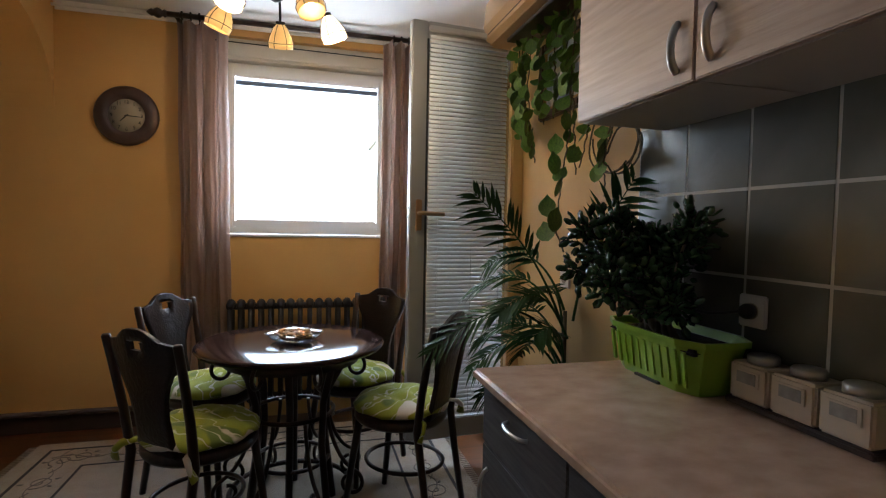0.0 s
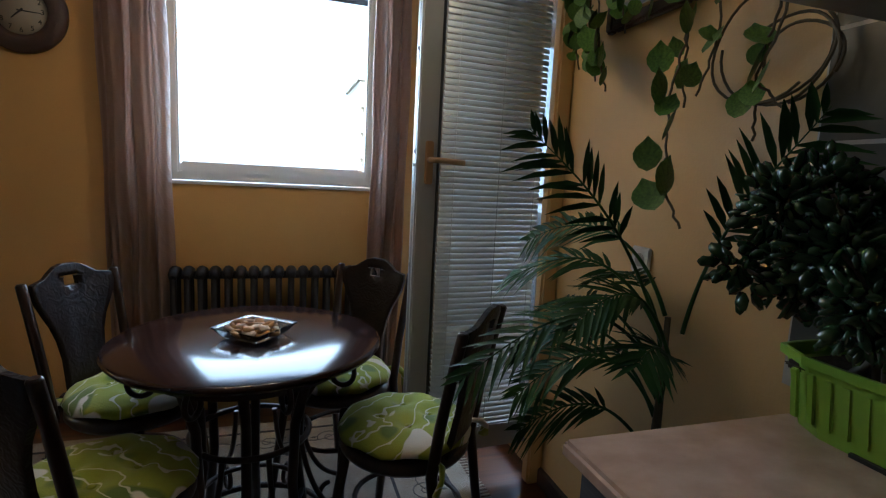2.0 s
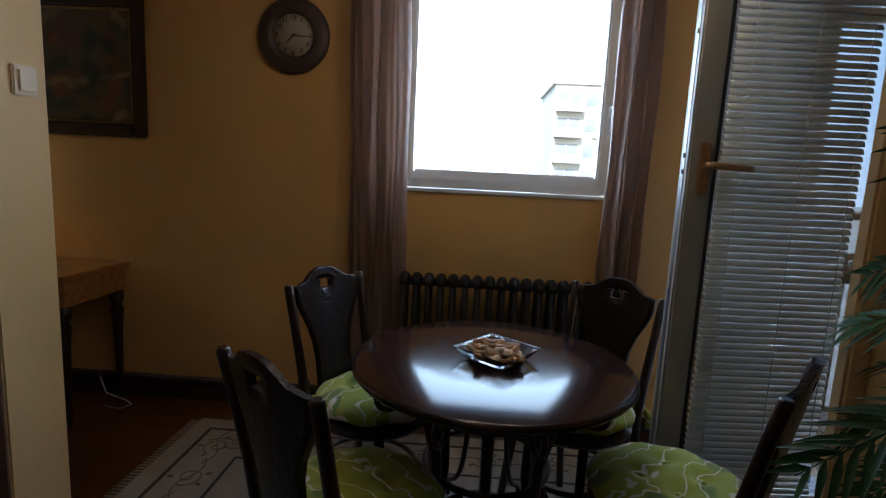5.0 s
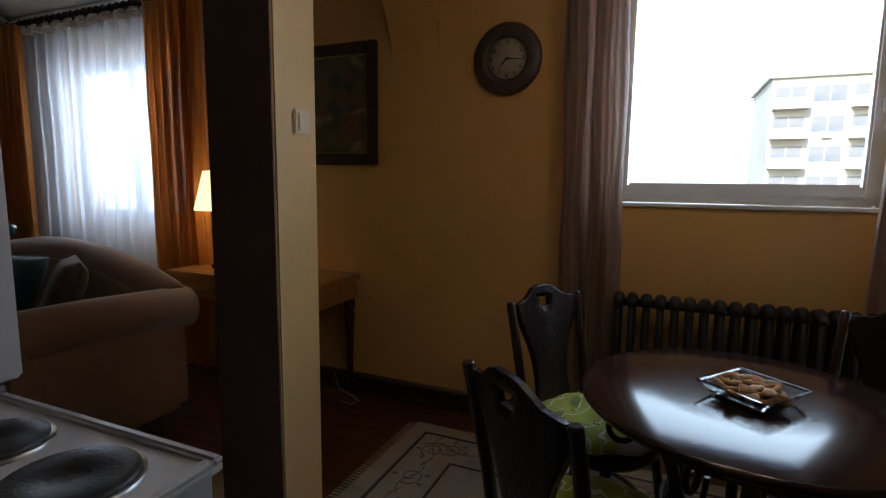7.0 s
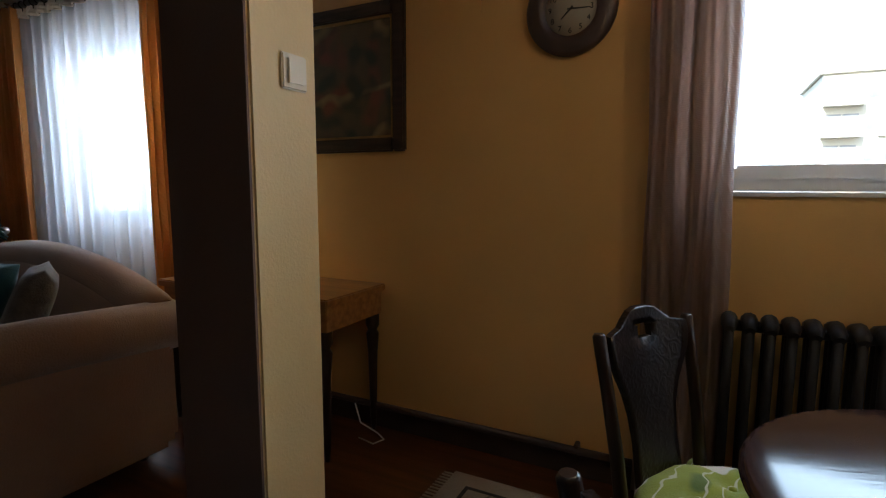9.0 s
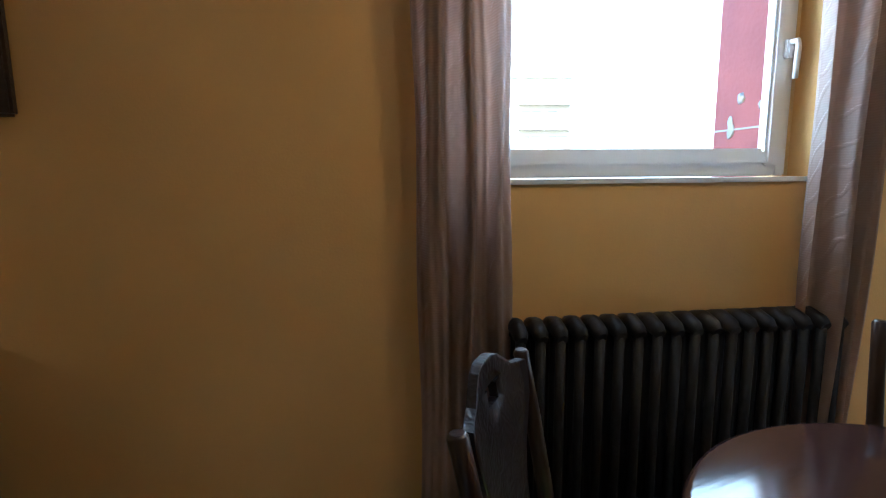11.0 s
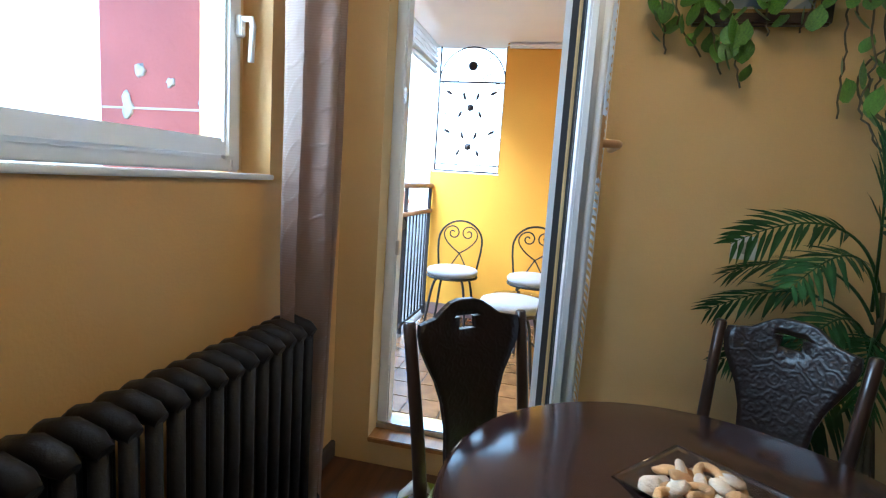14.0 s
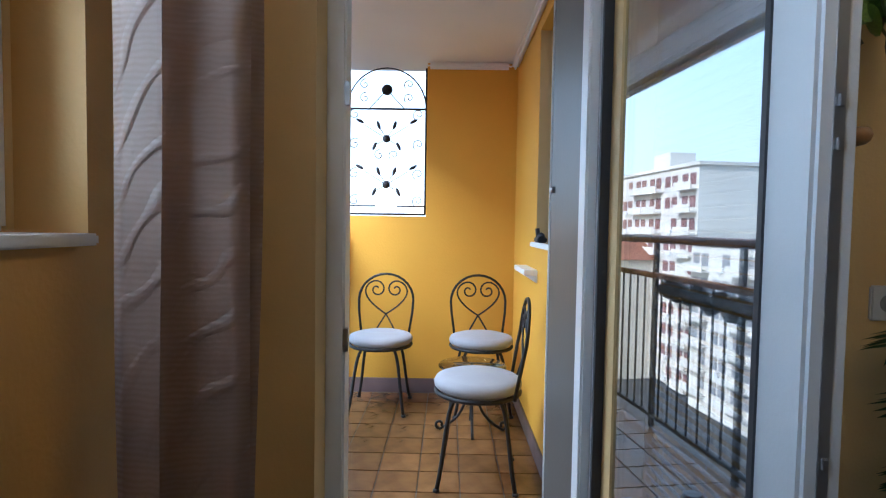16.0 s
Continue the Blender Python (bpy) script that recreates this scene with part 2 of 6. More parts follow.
M_STEM = mat("plant_stem", (0.09, 0.075, 0.035), 0.7, 0, (0.05, 0.04, 0.02), 15, 0.2, 80)
M_CUSH = pattern_mat("green_leaf_print", (0.33, 0.37, 0.025), [((0.13, 0.19, 0.03), 7.0, 0.56, 0.60, 11.0), ((0.62, 0.62, 0.46), 6.5, 0.955, 0.985, 5.0),
                                                              ((0.70, 0.66, 0.58), 8.0, 0.58, 0.60, 2.0)])
M_SPLAT = mat("carved_back", (0.014, 0.007, 0.006), 0.34, 0, (0.008, 0.005, 0.004), 18, 0.0, 60, coat=0.08)

n_, l_ = M_SPLAT.node_tree.nodes, M_SPLAT.node_tree.links
tc_, vo_, bp_ = n_.new("ShaderNodeTexCoord"), n_.new("ShaderNodeTexWave"), n_.new("ShaderNodeBump")
vo_.wave_type = "RINGS"
vo_.rings_direction = "SPHERICAL"
vo_.inputs["Scale"].default_value, vo_.inputs["Distortion"].default_value, vo_.inputs["Detail"].default_value, vo_.inputs["Detail Scale"].default_value = 5, 16, 2.5, 5.0
l_.new(tc_.outputs["Object"], vo_.inputs["Vector"])
bp_.inputs["Strength"].default_value, bp_.inputs["Distance"].default_value = 0.15, 0.006
l_.new(vo_.outputs[1], bp_.inputs["Height"])
l_.new(bp_.outputs[0], n_["Principled BSDF"].inputs["Normal"])
M_RUG = mat("cream_rug", (0.38, 0.33, 0.26), 0.95, 0, (0.30, 0.25, 0.19), 9, 0.6, 180, sheen=0.3)
M_RUGD = mat("rug_dark_line", (0.035, 0.035, 0.045), 0.95, 0, (0.06, 0.055, 0.06), 30, 0.5, 180)
M_RUGS = mat("rug_scroll", (0.14, 0.13, 0.12), 0.95, 0, (0.2, 0.18, 0.16), 30, 0.5, 180)
M_DISH = glass_mat("clear_glass", (0.96, 0.98, 0.98), 0.02)
M_COOKIE = mat("biscuit", (0.52, 0.30, 0.12), 0.85, 0, (0.38, 0.19, 0.07), 18, 0.5, 80, rand=0.25)
M_COOKIE2 = mat("sugared_biscuit", (0.60, 0.48, 0.36), 0.9, 0, (0.48, 0.34, 0.22), 22, 0.5, 80, rand=0.15)
M_CLOCKR = mat("clock_rim", (0.075, 0.045, 0.04), 0.45, 0, (0.05, 0.03, 0.027), 9, 0.2, 60)
M_CLOCKF = mat("clock_face", (0.40, 0.35, 0.27), 0.6, 0, (0.33, 0.28, 0.21), 9)
M_BLACK = mat("black_paint", (0.012, 0.012, 0.012), 0.5)
M_SWITCH = mat("cream_plastic", (0.70, 0.58, 0.38), 0.4, 0, (0.65, 0.54, 0.34), 5)
M_WHITEPL = mat("grey_white_plastic", (0.60, 0.60, 0.60), 0.4, 0, (0.55, 0.55, 0.55), 5)
M_FRAME = wood_mat("dark_picture_frame", (0.02, 0.012, 0.008), (0.06, 0.03, 0.018), 0.4, 6, 0, 8, 0.3)
M_GOLD = mat("gilt_edge", (0.35, 0.22, 0.07), 0.4, 0.6, (0.25, 0.15, 0.05), 20, 0.3, 60)
M_BALWALL = mat("balcony_yellow", (0.72, 0.37, 0.03), 0.7, 0, (0.68, 0.34, 0.025), 1.5, 0.2, 90, detail=8)
M_BALCEIL = mat("balcony_ceiling", (0.82, 0.79, 0.75), 0.8, 0, (0.77, 0.73, 0.69), 1.5, 0.1, 60)
M_BTILE = mat("balcony_tile", (0.19, 0.092, 0.034), 0.25, 0, (0.11, 0.053, 0.020), 9, 0.15, 30, rand=0.15, detail=8)
M_BGROUT = mat("balcony_grout", (0.09, 0.066, 0.05), 0.9, 0, (0.1, 0.07, 0.05), 20, 0.3, 80)
M_BSKIRT = mat("balcony_skirting", (0.15, 0.095, 0.085), 0.5, 0, (0.2, 0.13, 0.12), 6, 0.1, 60)
M_SEATP = mat("white_seat_pad", (0.31, 0.30, 0.305), 0.9, 0, (0.27, 0.26, 0.265), 6, 0.3, 200, sheen=0.2)
M_RED = mat("peeling_red_paint", (0.46, 0.13, 0.115), 0.7, 0, (0.38, 0.10, 0.09), 4, 0.4, 30)
M_PATCH = mat("bare_patch", (0.62, 0.58, 0.55), 0.9, 0, (0.55, 0.5, 0.46), 12, 0.4, 40)
M_TARP = mat("dark_roll", (0.03, 0.032, 0.03), 0.7, 0, (0.06, 0.055, 0.05), 14, 0.6, 40)
M_RAILW = mat("rail_brown", (0.17, 0.09, 0.05), 0.5, 0, (0.12, 0.06, 0.035), 9, 0.2, 60)
M_SOFA = mat("sofa_fabric", (0.30, 0.165, 0.085), 0.9, 0, (0.25, 0.135, 0.07), 5, 0.35, 160, sheen=0.4)
M_TEAL = mat("teal_cloth", (0.012, 0.075, 0.09), 0.85, 0, (0.009, 0.055, 0.07), 8, 0.3, 160, sheen=0.3)
M_DPILLOW = mat("dark_pillow", (0.055, 0.04, 0.03), 0.8, 0, (0.12, 0.09, 0.06), 20, 0.3, 120, sheen=0.3)
M_ORANGE = curtain_mat("orange_drape", (0.56, 0.25, 0.045), (0.42, 0.17, 0.028))
M_SHEER = cloth_sheer("white_sheer", (0.80, 0.82, 0.86), 0.62)
M_DESK = wood_mat("honey_wood", (0.22, 0.09, 0.02), (0.40, 0.19, 0.05), 0.35, 3, 0, 10, 0.1, 0.2)
M_FIR = mat("fir_needles", (0.012, 0.035, 0.02), 0.7, 0, (0.02, 0.05, 0.03), 14, 0.5, 80)
# air conditioner is white; warm lamplight on it is put into the tan colour
M_AC = mat("white_aircon_warm_lit", (0.52, 0.36, 0.20), 0.45, 0, (0.47, 0.32, 0.17), 4)
M_STONE = mat("pale_facade", (0.72, 0.68, 0.60), 0.85, 0, (0.62, 0.58, 0.51), 0.15, 0.2, 3, detail=9)
M_STONE2 = mat("buff_facade", (0.64, 0.58, 0.47), 0.85, 0, (0.54, 0.48, 0.38), 0.15, 0.2, 3, detail=9)
M_WINDARK = mat("far_window", (0.22, 0.23, 0.25), 0.3, 0, (0.34, 0.30, 0.27), 0.6)
M_SHUTR = mat("maroon_shutter", (0.24, 0.12, 0.11), 0.6)
M_ROOFR = mat("red_roof", (0.30, 0.12, 0.07), 0.85, 0, (0.2, 0.08, 0.05), 0.8, 0.5, 4)
M_ASPH = mat("asphalt", (0.05, 0.05, 0.052), 0.9, 0, (0.065, 0.063, 0.06), 0.3, 0.3, 8)
M_TAXI = mat("yellow_canvas", (0.65, 0.42, 0.02), 0.5)
M_CERAM = mat("cream_ceramic", (0.58, 0.50, 0.40), 0.3, 0, (0.52, 0.44, 0.34), 8)
M_LABEL = mat("grey_label", (0.25, 0.24, 0.22), 0.6, 0, (0.35, 0.33, 0.3), 40)
M_SHADE = mat("amber_glass_shade", (0.80, 0.52, 0.20), 0.35, 0, (0.75, 0.42, 0.12), 20, emit=(1.0, 0.55, 0.16), estr=0.08)
M_SHADEL = mat("lit_glass_shade", (0.9, 0.8, 0.6), 0.35, emit=(1.0, 0.72, 0.36), estr=0.7)
M_BULB = mat("bulb", (1, 0.95, 0.85), 0.4, emit=(1.0, 0.85, 0.6), estr=4)
M_LAMPS = mat("lamp_shade", (0.85, 0.7, 0.4), 0.8, emit=(1.0, 0.74, 0.28), estr=0.8)

for m_, lv_ in ((M_SPLAT, 0.27), (M_TABLE, 0.46), (M_RAD, 0.22), (M_LEAF, 0.14), (M_DARKWOOD, 0.35), (M_RUG, 0.1)):
    m_.node_tree.nodes["Principled BSDF"].inputs["Specular IOR Level"].default_value = lv_

# ---- building helpers ----


class Shape:
    """Collects simple solids into one bmesh."""

    def __init__(self):
        self.bm = bmesh.new()

    def box(self, x0, x1, y0, y1, z0, z1, bev=0.0, m=None):
        b = bmesh.new()
        bmesh.ops.create_cube(b, size=1)
        for v in b.verts:
            v.co = Vector(((x0 + x1) / 2 + v.co.x * (x1 - x0), (y0 + y1) / 2 + v.co.y * (y1 - y0), (z0 + z1) / 2 + v.co.z * (z1 - z0)))
        if bev:
            bmesh.ops.bevel(b, geom=b.edges[:], offset=min(bev, abs(x1 - x0) * 0.45, abs(y1 - y0) * 0.45, abs(z1 - z0) * 0.45), segments=2, affect="EDGES")
        return self.add(b, m)

    def add(self, b, m=None):
        if m is not None:
            bmesh.ops.transform(b, matrix=m, verts=b.verts[:])
        vs = [self.bm.verts.new(v.co) for v in b.verts]
        b.verts.index_update()
        for f in b.faces:
            try:
                g = self.bm.faces.new([vs[v.index] for v in f.verts])
                g.smooth = f.smooth
            except ValueError:
                pass
        b.free()
        return self

    def tube(self, pts, r, seg=8, caps=True, flat=1.0):
        """A round bar along pts; r is one radius or one per point."""
        pts = [Vector(p) for p in pts]
        rs = r if isinstance(r, (list, tuple)) else [r] * len(pts)
        rings, up = [], None
        for i, p in enumerate(pts):
            d = (pts[min(i + 1, len(pts) - 1)] - pts[max(i - 1, 0)])
            d = d.normalized() if d.length > 1e-9 else Vector((0, 0, 1))
            if up is None:
                up = d.orthogonal().normalized()
            up = (up - d * up.dot(d))
            up = up.normalized() if up.length > 1e-6 else d.orthogonal().normalized()
            side = d.cross(up)
            rings.append([self.bm.verts.new(p + (up * math.cos(a) + side * math.sin(a) * flat) * rs[i])
                          for a in [2 * math.pi * k / seg for k in range(seg)]])
        for a, b in zip(rings, rings[1:]):
            for k in range(seg):
                f = self.bm.faces.new((a[k], a[(k + 1) % seg], b[(k + 1) % seg], b[k]))
                f.smooth = True
        if caps:
            self.bm.faces.new(list(reversed(rings[0])))
            self.bm.faces.new(rings[-1])
        return self

    def lathe(self, prof, seg=24, at=(0, 0, 0), m=None, sx=1.0, sy=1.0, caps=True):
        """prof: rows of (radius, height)."""
        mm = (m or Matrix()).copy()
        rings = []
        for r, z in prof:
            rings.append([self.bm.verts.new(mm @ Vector((at[0] + r * sx * math.cos(2 * math.pi * k / seg), at[1] + r * sy * math.sin(2 * math.pi * k / seg), at[2] + z)))
                          for k in range(seg)])
        for a, b in zip(rings, rings[1:]):
            for k in range(seg):
                f = self.bm.faces.new((a[k], a[(k + 1) % seg], b[(k + 1) % seg], b[k]))
                f.smooth = True
        if caps:
            self.bm.faces.new(list(reversed(rings[0])))
            self.bm.faces.new(rings[-1])
        return self

    def prism(self, outline, thick, m=None, smooth=False):
        """A flat outline in x, z thickened along y."""
        mm = m or Matrix()
        a = [self.bm.verts.new(mm @ Vector((x, -thick / 2, z))) for x, z in outline]
        b = [self.bm.verts.new(mm @ Vector((x, thick / 2, z))) for x, z in outline]
        self.bm.faces.new(a)
        self.bm.faces.new(list(reversed(b)))
        n = len(a)
        for k in range(n):
            self.bm.faces.new((a[k], b[k], b[(k + 1) % n], a[(k + 1) % n]))
        return self

    def sheet(self, fn, nu, nv, thick=0.004):
        """A curved sheet: fn(u, v) gives the point and its normal direction; both sides are built."""
        front, back = [], []
        for i in range(nu + 1):
            fr, bk = [], []
            for j in range(nv + 1):
                p, nrm = fn(i / nu, j / nv)
                fr.append(self.bm.verts.new(Vector(p) + Vector(nrm) * thick / 2))
                bk.append(self.bm.verts.new(Vector(p) - Vector(nrm) * thick / 2))
            front.append(fr)
            back.append(bk)
        for i in range(nu):
            for j in range(nv):
                f = self.bm.faces.new((front[i][j], front[i + 1][j], front[i + 1][j + 1], front[i][j + 1]))
                g = self.bm.faces.new((back[i][j + 1], back[i + 1][j + 1], back[i + 1][j], back[i][j]))
                f.smooth = g.smooth = True
        for i in range(nu):
            self.bm.faces.new((front[i + 1][0], front[i][0], back[i][0], back[i + 1][0]))
            self.bm.faces.new((front[i][nv], front[i + 1][nv], back[i + 1][nv], back[i][nv]))
        for j in range(nv):
            self.bm.faces.new((front[0][j], front[0][j + 1], back[0][j + 1], back[0][j]))
            self.bm.faces.new((front[nu][j + 1], front[nu][j], back[nu][j], back[nu][j + 1]))
        return self

    def blob(self, center, size, sub=2, m=None, wob=0.0, seed=0):
        b = bmesh.new()
        bmesh.ops.create_icosphere(b, subdivisions=sub, radius=1)
        for v in b.verts:
            k = 1 + wob * noise.noise(v.co * 1.7 + Vector((seed, seed * 0.37, 0)))
            v.co = Vector((v.co.x * size[0] * k, v.co.y * size[1] * k, v.co.z * size[2] * k))
        for f in b.faces:
            f.smooth = True
        return self.add(b, (Matrix.Translation(center) @ (m or Matrix())))

    def mesh(self, name):
        bmesh.ops.recalc_face_normals(self.bm, faces=self.bm.faces[:])
        me = bpy.data.meshes.new(name)
        self.bm.to_mesh(me)
        self.bm.free()
        return me


def part(name, shape, material, parent=None, label="", at=None):
    me = shape.mesh(name) if isinstance(shape, Shape) else shape
    if not me.materials:
        me.materials.append(material)
    ob = new(name, me)
    if parent is not None:
        ob.parent = parent
    if at is not None:
        ob.matrix_basis = at
    return tagged(ob, label)


def thing(name, label, category, at=(0, 0, 0), turn=0.0, group="", kind=""):
    ob = new(name)
    ob.empty_display_size = 0.05
    ob.matrix_basis = pose(*at, 0, 0, turn)
    return tagged(ob, label, category, group, kind)


def structure(name, shape, material, label, category="wall"):
    return tagged(part(name, shape, material), label, category, kind="structure")


def spiral(c, r0, r1, a0, turns, n=22, ax=(1, 0, 0), ay=(0, 0, 1)):
    c, ax, ay = Vector(c), Vector(ax), Vector(ay)
    out = []
    for k in range(n + 1):
        s = k / n
        a, r = a0 + turns * 2 * math.pi * s, r0 + (r1 - r0) * s
        out.append(c + ax * (r * math.cos(a)) + ay * (r * math.sin(a)))
    return out


def bez(p0, p1, p2, p3, n=12):
    p0, p1, p2, p3 = map(Vector, (p0, p1, p2, p3))
    return [p0 * (1 - t) ** 3 + p1 * 3 * t * (1 - t) ** 2 + p2 * 3 * t * t * (1 - t) + p3 * t ** 3 for t in [k / n for k in range(n + 1)]]


# ---- structure ----
H = 2.56          # ceiling
XR = 1.385        # kitchen wall
YN = 3.0          # window wall
T = 0.25          # outer wall


def wall_y(name, y0, y1, x0, x1, z0, z1, holes, material, label):
    """A wall along x with rectangular holes (x0, x1, z0, z1)."""
    s = Shape()
    xs = sorted({x0, x1, *[h[0] for h in holes], *[h[1] for h in holes]})
    for a, b in zip(xs, xs[1:]):
        cuts = sorted((h[2], h[3]) for h in holes if h[0] <= a + 1e-6 and h[1] >= b - 1e-6)
        z = z0
        for c0, c1 in cuts:
            if c0 > z:
                s.box(a, b, y0, y1, z, c0)
            z = c1
        if z1 > z:
            s.box(a, b, y0, y1, z, z1)
    bmesh.ops.remove_doubles(s.bm, verts=s.bm.verts[:], dist=1e-5)
    return structure(name, s, material, label)


WX0, WX1, WZ0, WZ1 = -0.28, 0.858, 1.20, 2.47
wall_y("wall_north", YN, YN + T, -1.45, XR, -0.1, H, [(WX0, WX1, WZ0, WZ1)], M_WALL, "ochre painted outer wall with a window opening")
wall_y("wall_north_living", YN, YN + T, -5.2, -1.45, -0.1, H, [(-4.35, -3.1, 0.95, 2.2)], M_WALL, "ochre painted living room wall behind curtains")
DY0, DY1, DZ0, DZ1 = 2.12, 2.83, 0.10, 2.36   # balcony door opening
s = Shape()
s.box(XR, XR + 0.3, -2.2, DY0, -0.1, H)
s.box(XR, XR + 0.3, DY1, YN + T, -0.1, H)
s.box(XR, XR + 0.3, DY0, DY1, DZ1, H)
s.box(XR, XR + 0.3, DY0, DY1, -0.1, DZ0)
s.box(XR - 0.07, XR, 1.985, 2.044, 0.0, DZ1, 0.01)
structure("wall_east", s, M_WALLE, "pale ochre painted wall beside the balcony door")
structure("wall_south", Shape().box(-1.45, XR, -2.2, -2.0, -0.1, H), M_WALL, "ochre painted kitchen end wall")
structure("wall_west_kitchen", Shape().box(-1.57, -1.45, -2.2, 0.98, -0.1, H), M_TILE, "grey-green wall behind the cooker")
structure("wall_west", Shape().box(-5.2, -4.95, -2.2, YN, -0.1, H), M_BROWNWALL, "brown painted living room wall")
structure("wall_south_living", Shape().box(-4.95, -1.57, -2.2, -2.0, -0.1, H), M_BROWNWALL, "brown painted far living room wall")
structure("ceiling", Shape().box(-5.2, XR + 0.3, -2.2, YN + T, H, H + 0.15), M_CEIL, "white painted ceiling", "ceiling")
structure("floor", Shape().box(-5.2, XR, -2.2, YN, -0.1, 0.0), M_FLOOR, "reddish brown wooden floor", "floor")
# white cove where walls meet the ceiling
s = Shape()
for y0, y1, x0, x1 in ((YN - 0.05, YN, -1.17, XR), (YN - 0.05, YN, -4.95, -1.45)):
    s.box(x0, x1, y0, y1, H - 0.055, H - 0.002, 0.02)
s.box(XR - 0.05, XR, -2.0, YN - 0.05, H - 0.055, H - 0.002, 0.02)
s.box(-4.95, -4.90, -2.0, YN - 0.05, H - 0.055, H - 0.002, 0.02)
structure("trim", s, M_CEIL, "white cove between wall and ceiling", "trim")

# pillar and the arched beam to the window wall
PX0, PX1, PY0, PY1 = -1.45, -1.17, 1.71, 1.93
s = Shape()
s.box(PX0, PX1, PY0 + 0.004, PY1, 0, H, 0.006)
structure("pillar", s, M_WALLW, "cream painted pillar with a light switch", "pillar")
# thin sheet that makes the south face darker brown than the rest
structure("pillar_facing", Shape().box(PX0, PX1 - 0.004, PY0 - 0.004, PY0 + 0.003, 0, H), M_PILLAR, "dark brown south face of the pillar", "pillar")
n = 20
ya, yb, zs = PY1, YN, 1.93
out = [(ya, H), (ya, zs)]
out += [((ya + yb) / 2 - (yb - ya) / 2 * math.cos(math.pi * k / n), zs + 0.50 * math.sin(math.pi * k / n)) for k in range(1, n)]
out += [(yb, zs), (yb, H)]
s = Shape()
s.prism(out, PX1 - PX0, Matrix.Translation(((PX0 + PX1) / 2, 0, 0)) @ Matrix.Rotation(math.pi / 2, 4, "Z"))
structure("arch", s, M_WALL, "ochre painted arch between the rooms", "arch")

# skirting and the pipe above it
s = Shape()
s.box(-4.9, -0.2, YN - 0.022, YN, 0, 0.10, 0.004)
s.box(1.0, XR, YN - 0.022, YN, 0, 0.075, 0.004)
s.box(XR - 0.022, XR, 0.84, DY0, 0, 0.075, 0.004)
structure("baseboard", s, M_BASE, "dark wooden skirting board", "skirting")
s = Shape()
s.tube([(-4.9, YN - 0.04, 0.125), (-0.12, YN - 0.04, 0.125)], 0.016, 8)
for x in (-4.2, -3.2, -2.2, -0.7):
    s.box(x - 0.01, x + 0.01, YN - 0.05, YN, 0.10, 0.15, 0.003)
tagged(part("heating_pipe", s, M_BASE), "dark painted heating pipe along the wall", "pipe")


def window_unit(name, x0, x1, z0, z1, y, label, sash=0.065, fr=0.045):
    """A white framed window with one pane; frame, sash, pane, sill are parts."""
    w = thing(name, label, "window", kind="structure")
    s = Shape()
    for a in ((x0, x0 + fr, z0, z1), (x1 - fr, x1, z0, z1), (x0 + fr, x1 - fr, z0, z0 + fr), (x0 + fr, x1 - fr, z1 - fr, z1)):
        s.box(a[0], a[1], y - 0.035, y + 0.035, a[2], a[3], 0.006)
    part("window_frame", s, M_PVC, w)
    x0, x1, z0, z1 = x0 + fr * 0.8, x1 - fr * 0.8, z0 + fr * 0.8, z1 - fr * 0.8
    s = Shape()
    for a in ((x0, x0 + sash, z0, z1), (x1 - sash, x1, z0, z1), (x0 + sash, x1 - sash, z0, z0 + sash), (x0 + sash, x1 - sash, z1 - sash, z1)):
        s.box(a[0], a[1], y - 0.055, y - 0.002, a[2], a[3], 0.01)
    part("sash", s, M_PVC, w)
    g = part("pane", Shape().box(x0 + sash - 0.005, x1 - sash + 0.005, y - 0.03, y - 0.024, z0 + sash - 0.005, z1 - sash + 0.005), M_PANE, w, "clear pane")
    g.visible_shadow = False
    return w


w1 = window_unit("window_1", WX0, 0.845, WZ0 + 0.012, 2.33, YN + 0.13, "white framed window above the radiator", sash=0.058)
part("jamb_liner", Shape().box(0.846, WX1, YN + 0.10, YN + 0.16, WZ0 + 0.012, 2.33), M_WALLW, w1)
s = Shape()
s.box(WX0 - 0.02, WX1, YN - 0.016, YN + 0.10, WZ0 - 0.006, WZ0 + 0.010, 0.003)
part("window_sill", s, M_PVC, w1)
s = Shape()
s.box(WX0, WX1, YN + 0.04, YN + 0.17, 2.335, 2.468, 0.004)
s.box(WX0, WX1, YN + 0.02, YN + 0.039, 2.35, 2.40, 0.004)
part("shutter_box", s, M_SHUT, w1, "beige roller shutter box")
s = Shape()
s.box(WX0 + 0.09, WX1 - 0.09, YN + 0.155, YN + 0.17, 2.205, 2.235, 0.003)
part("shutter_edge", s, M_GASKET, w1, "dark lower edge of the raised shutter")
s = Shape()
s.box(WX1 - 0.075, WX1 - 0.05, YN + 0.055, YN + 0.078, 1.60, 1.66, 0.004)
s.tube([(WX1 - 0.062, YN + 0.06, 1.65), (WX1 - 0.062, YN + 0.03, 1.65), (WX1 - 0.062, YN + 0.025, 1.63), (WX1 - 0.062, YN + 0.03, 1.53)], 0.009, 8)
part("window_handle", s, M_PVC, w1)

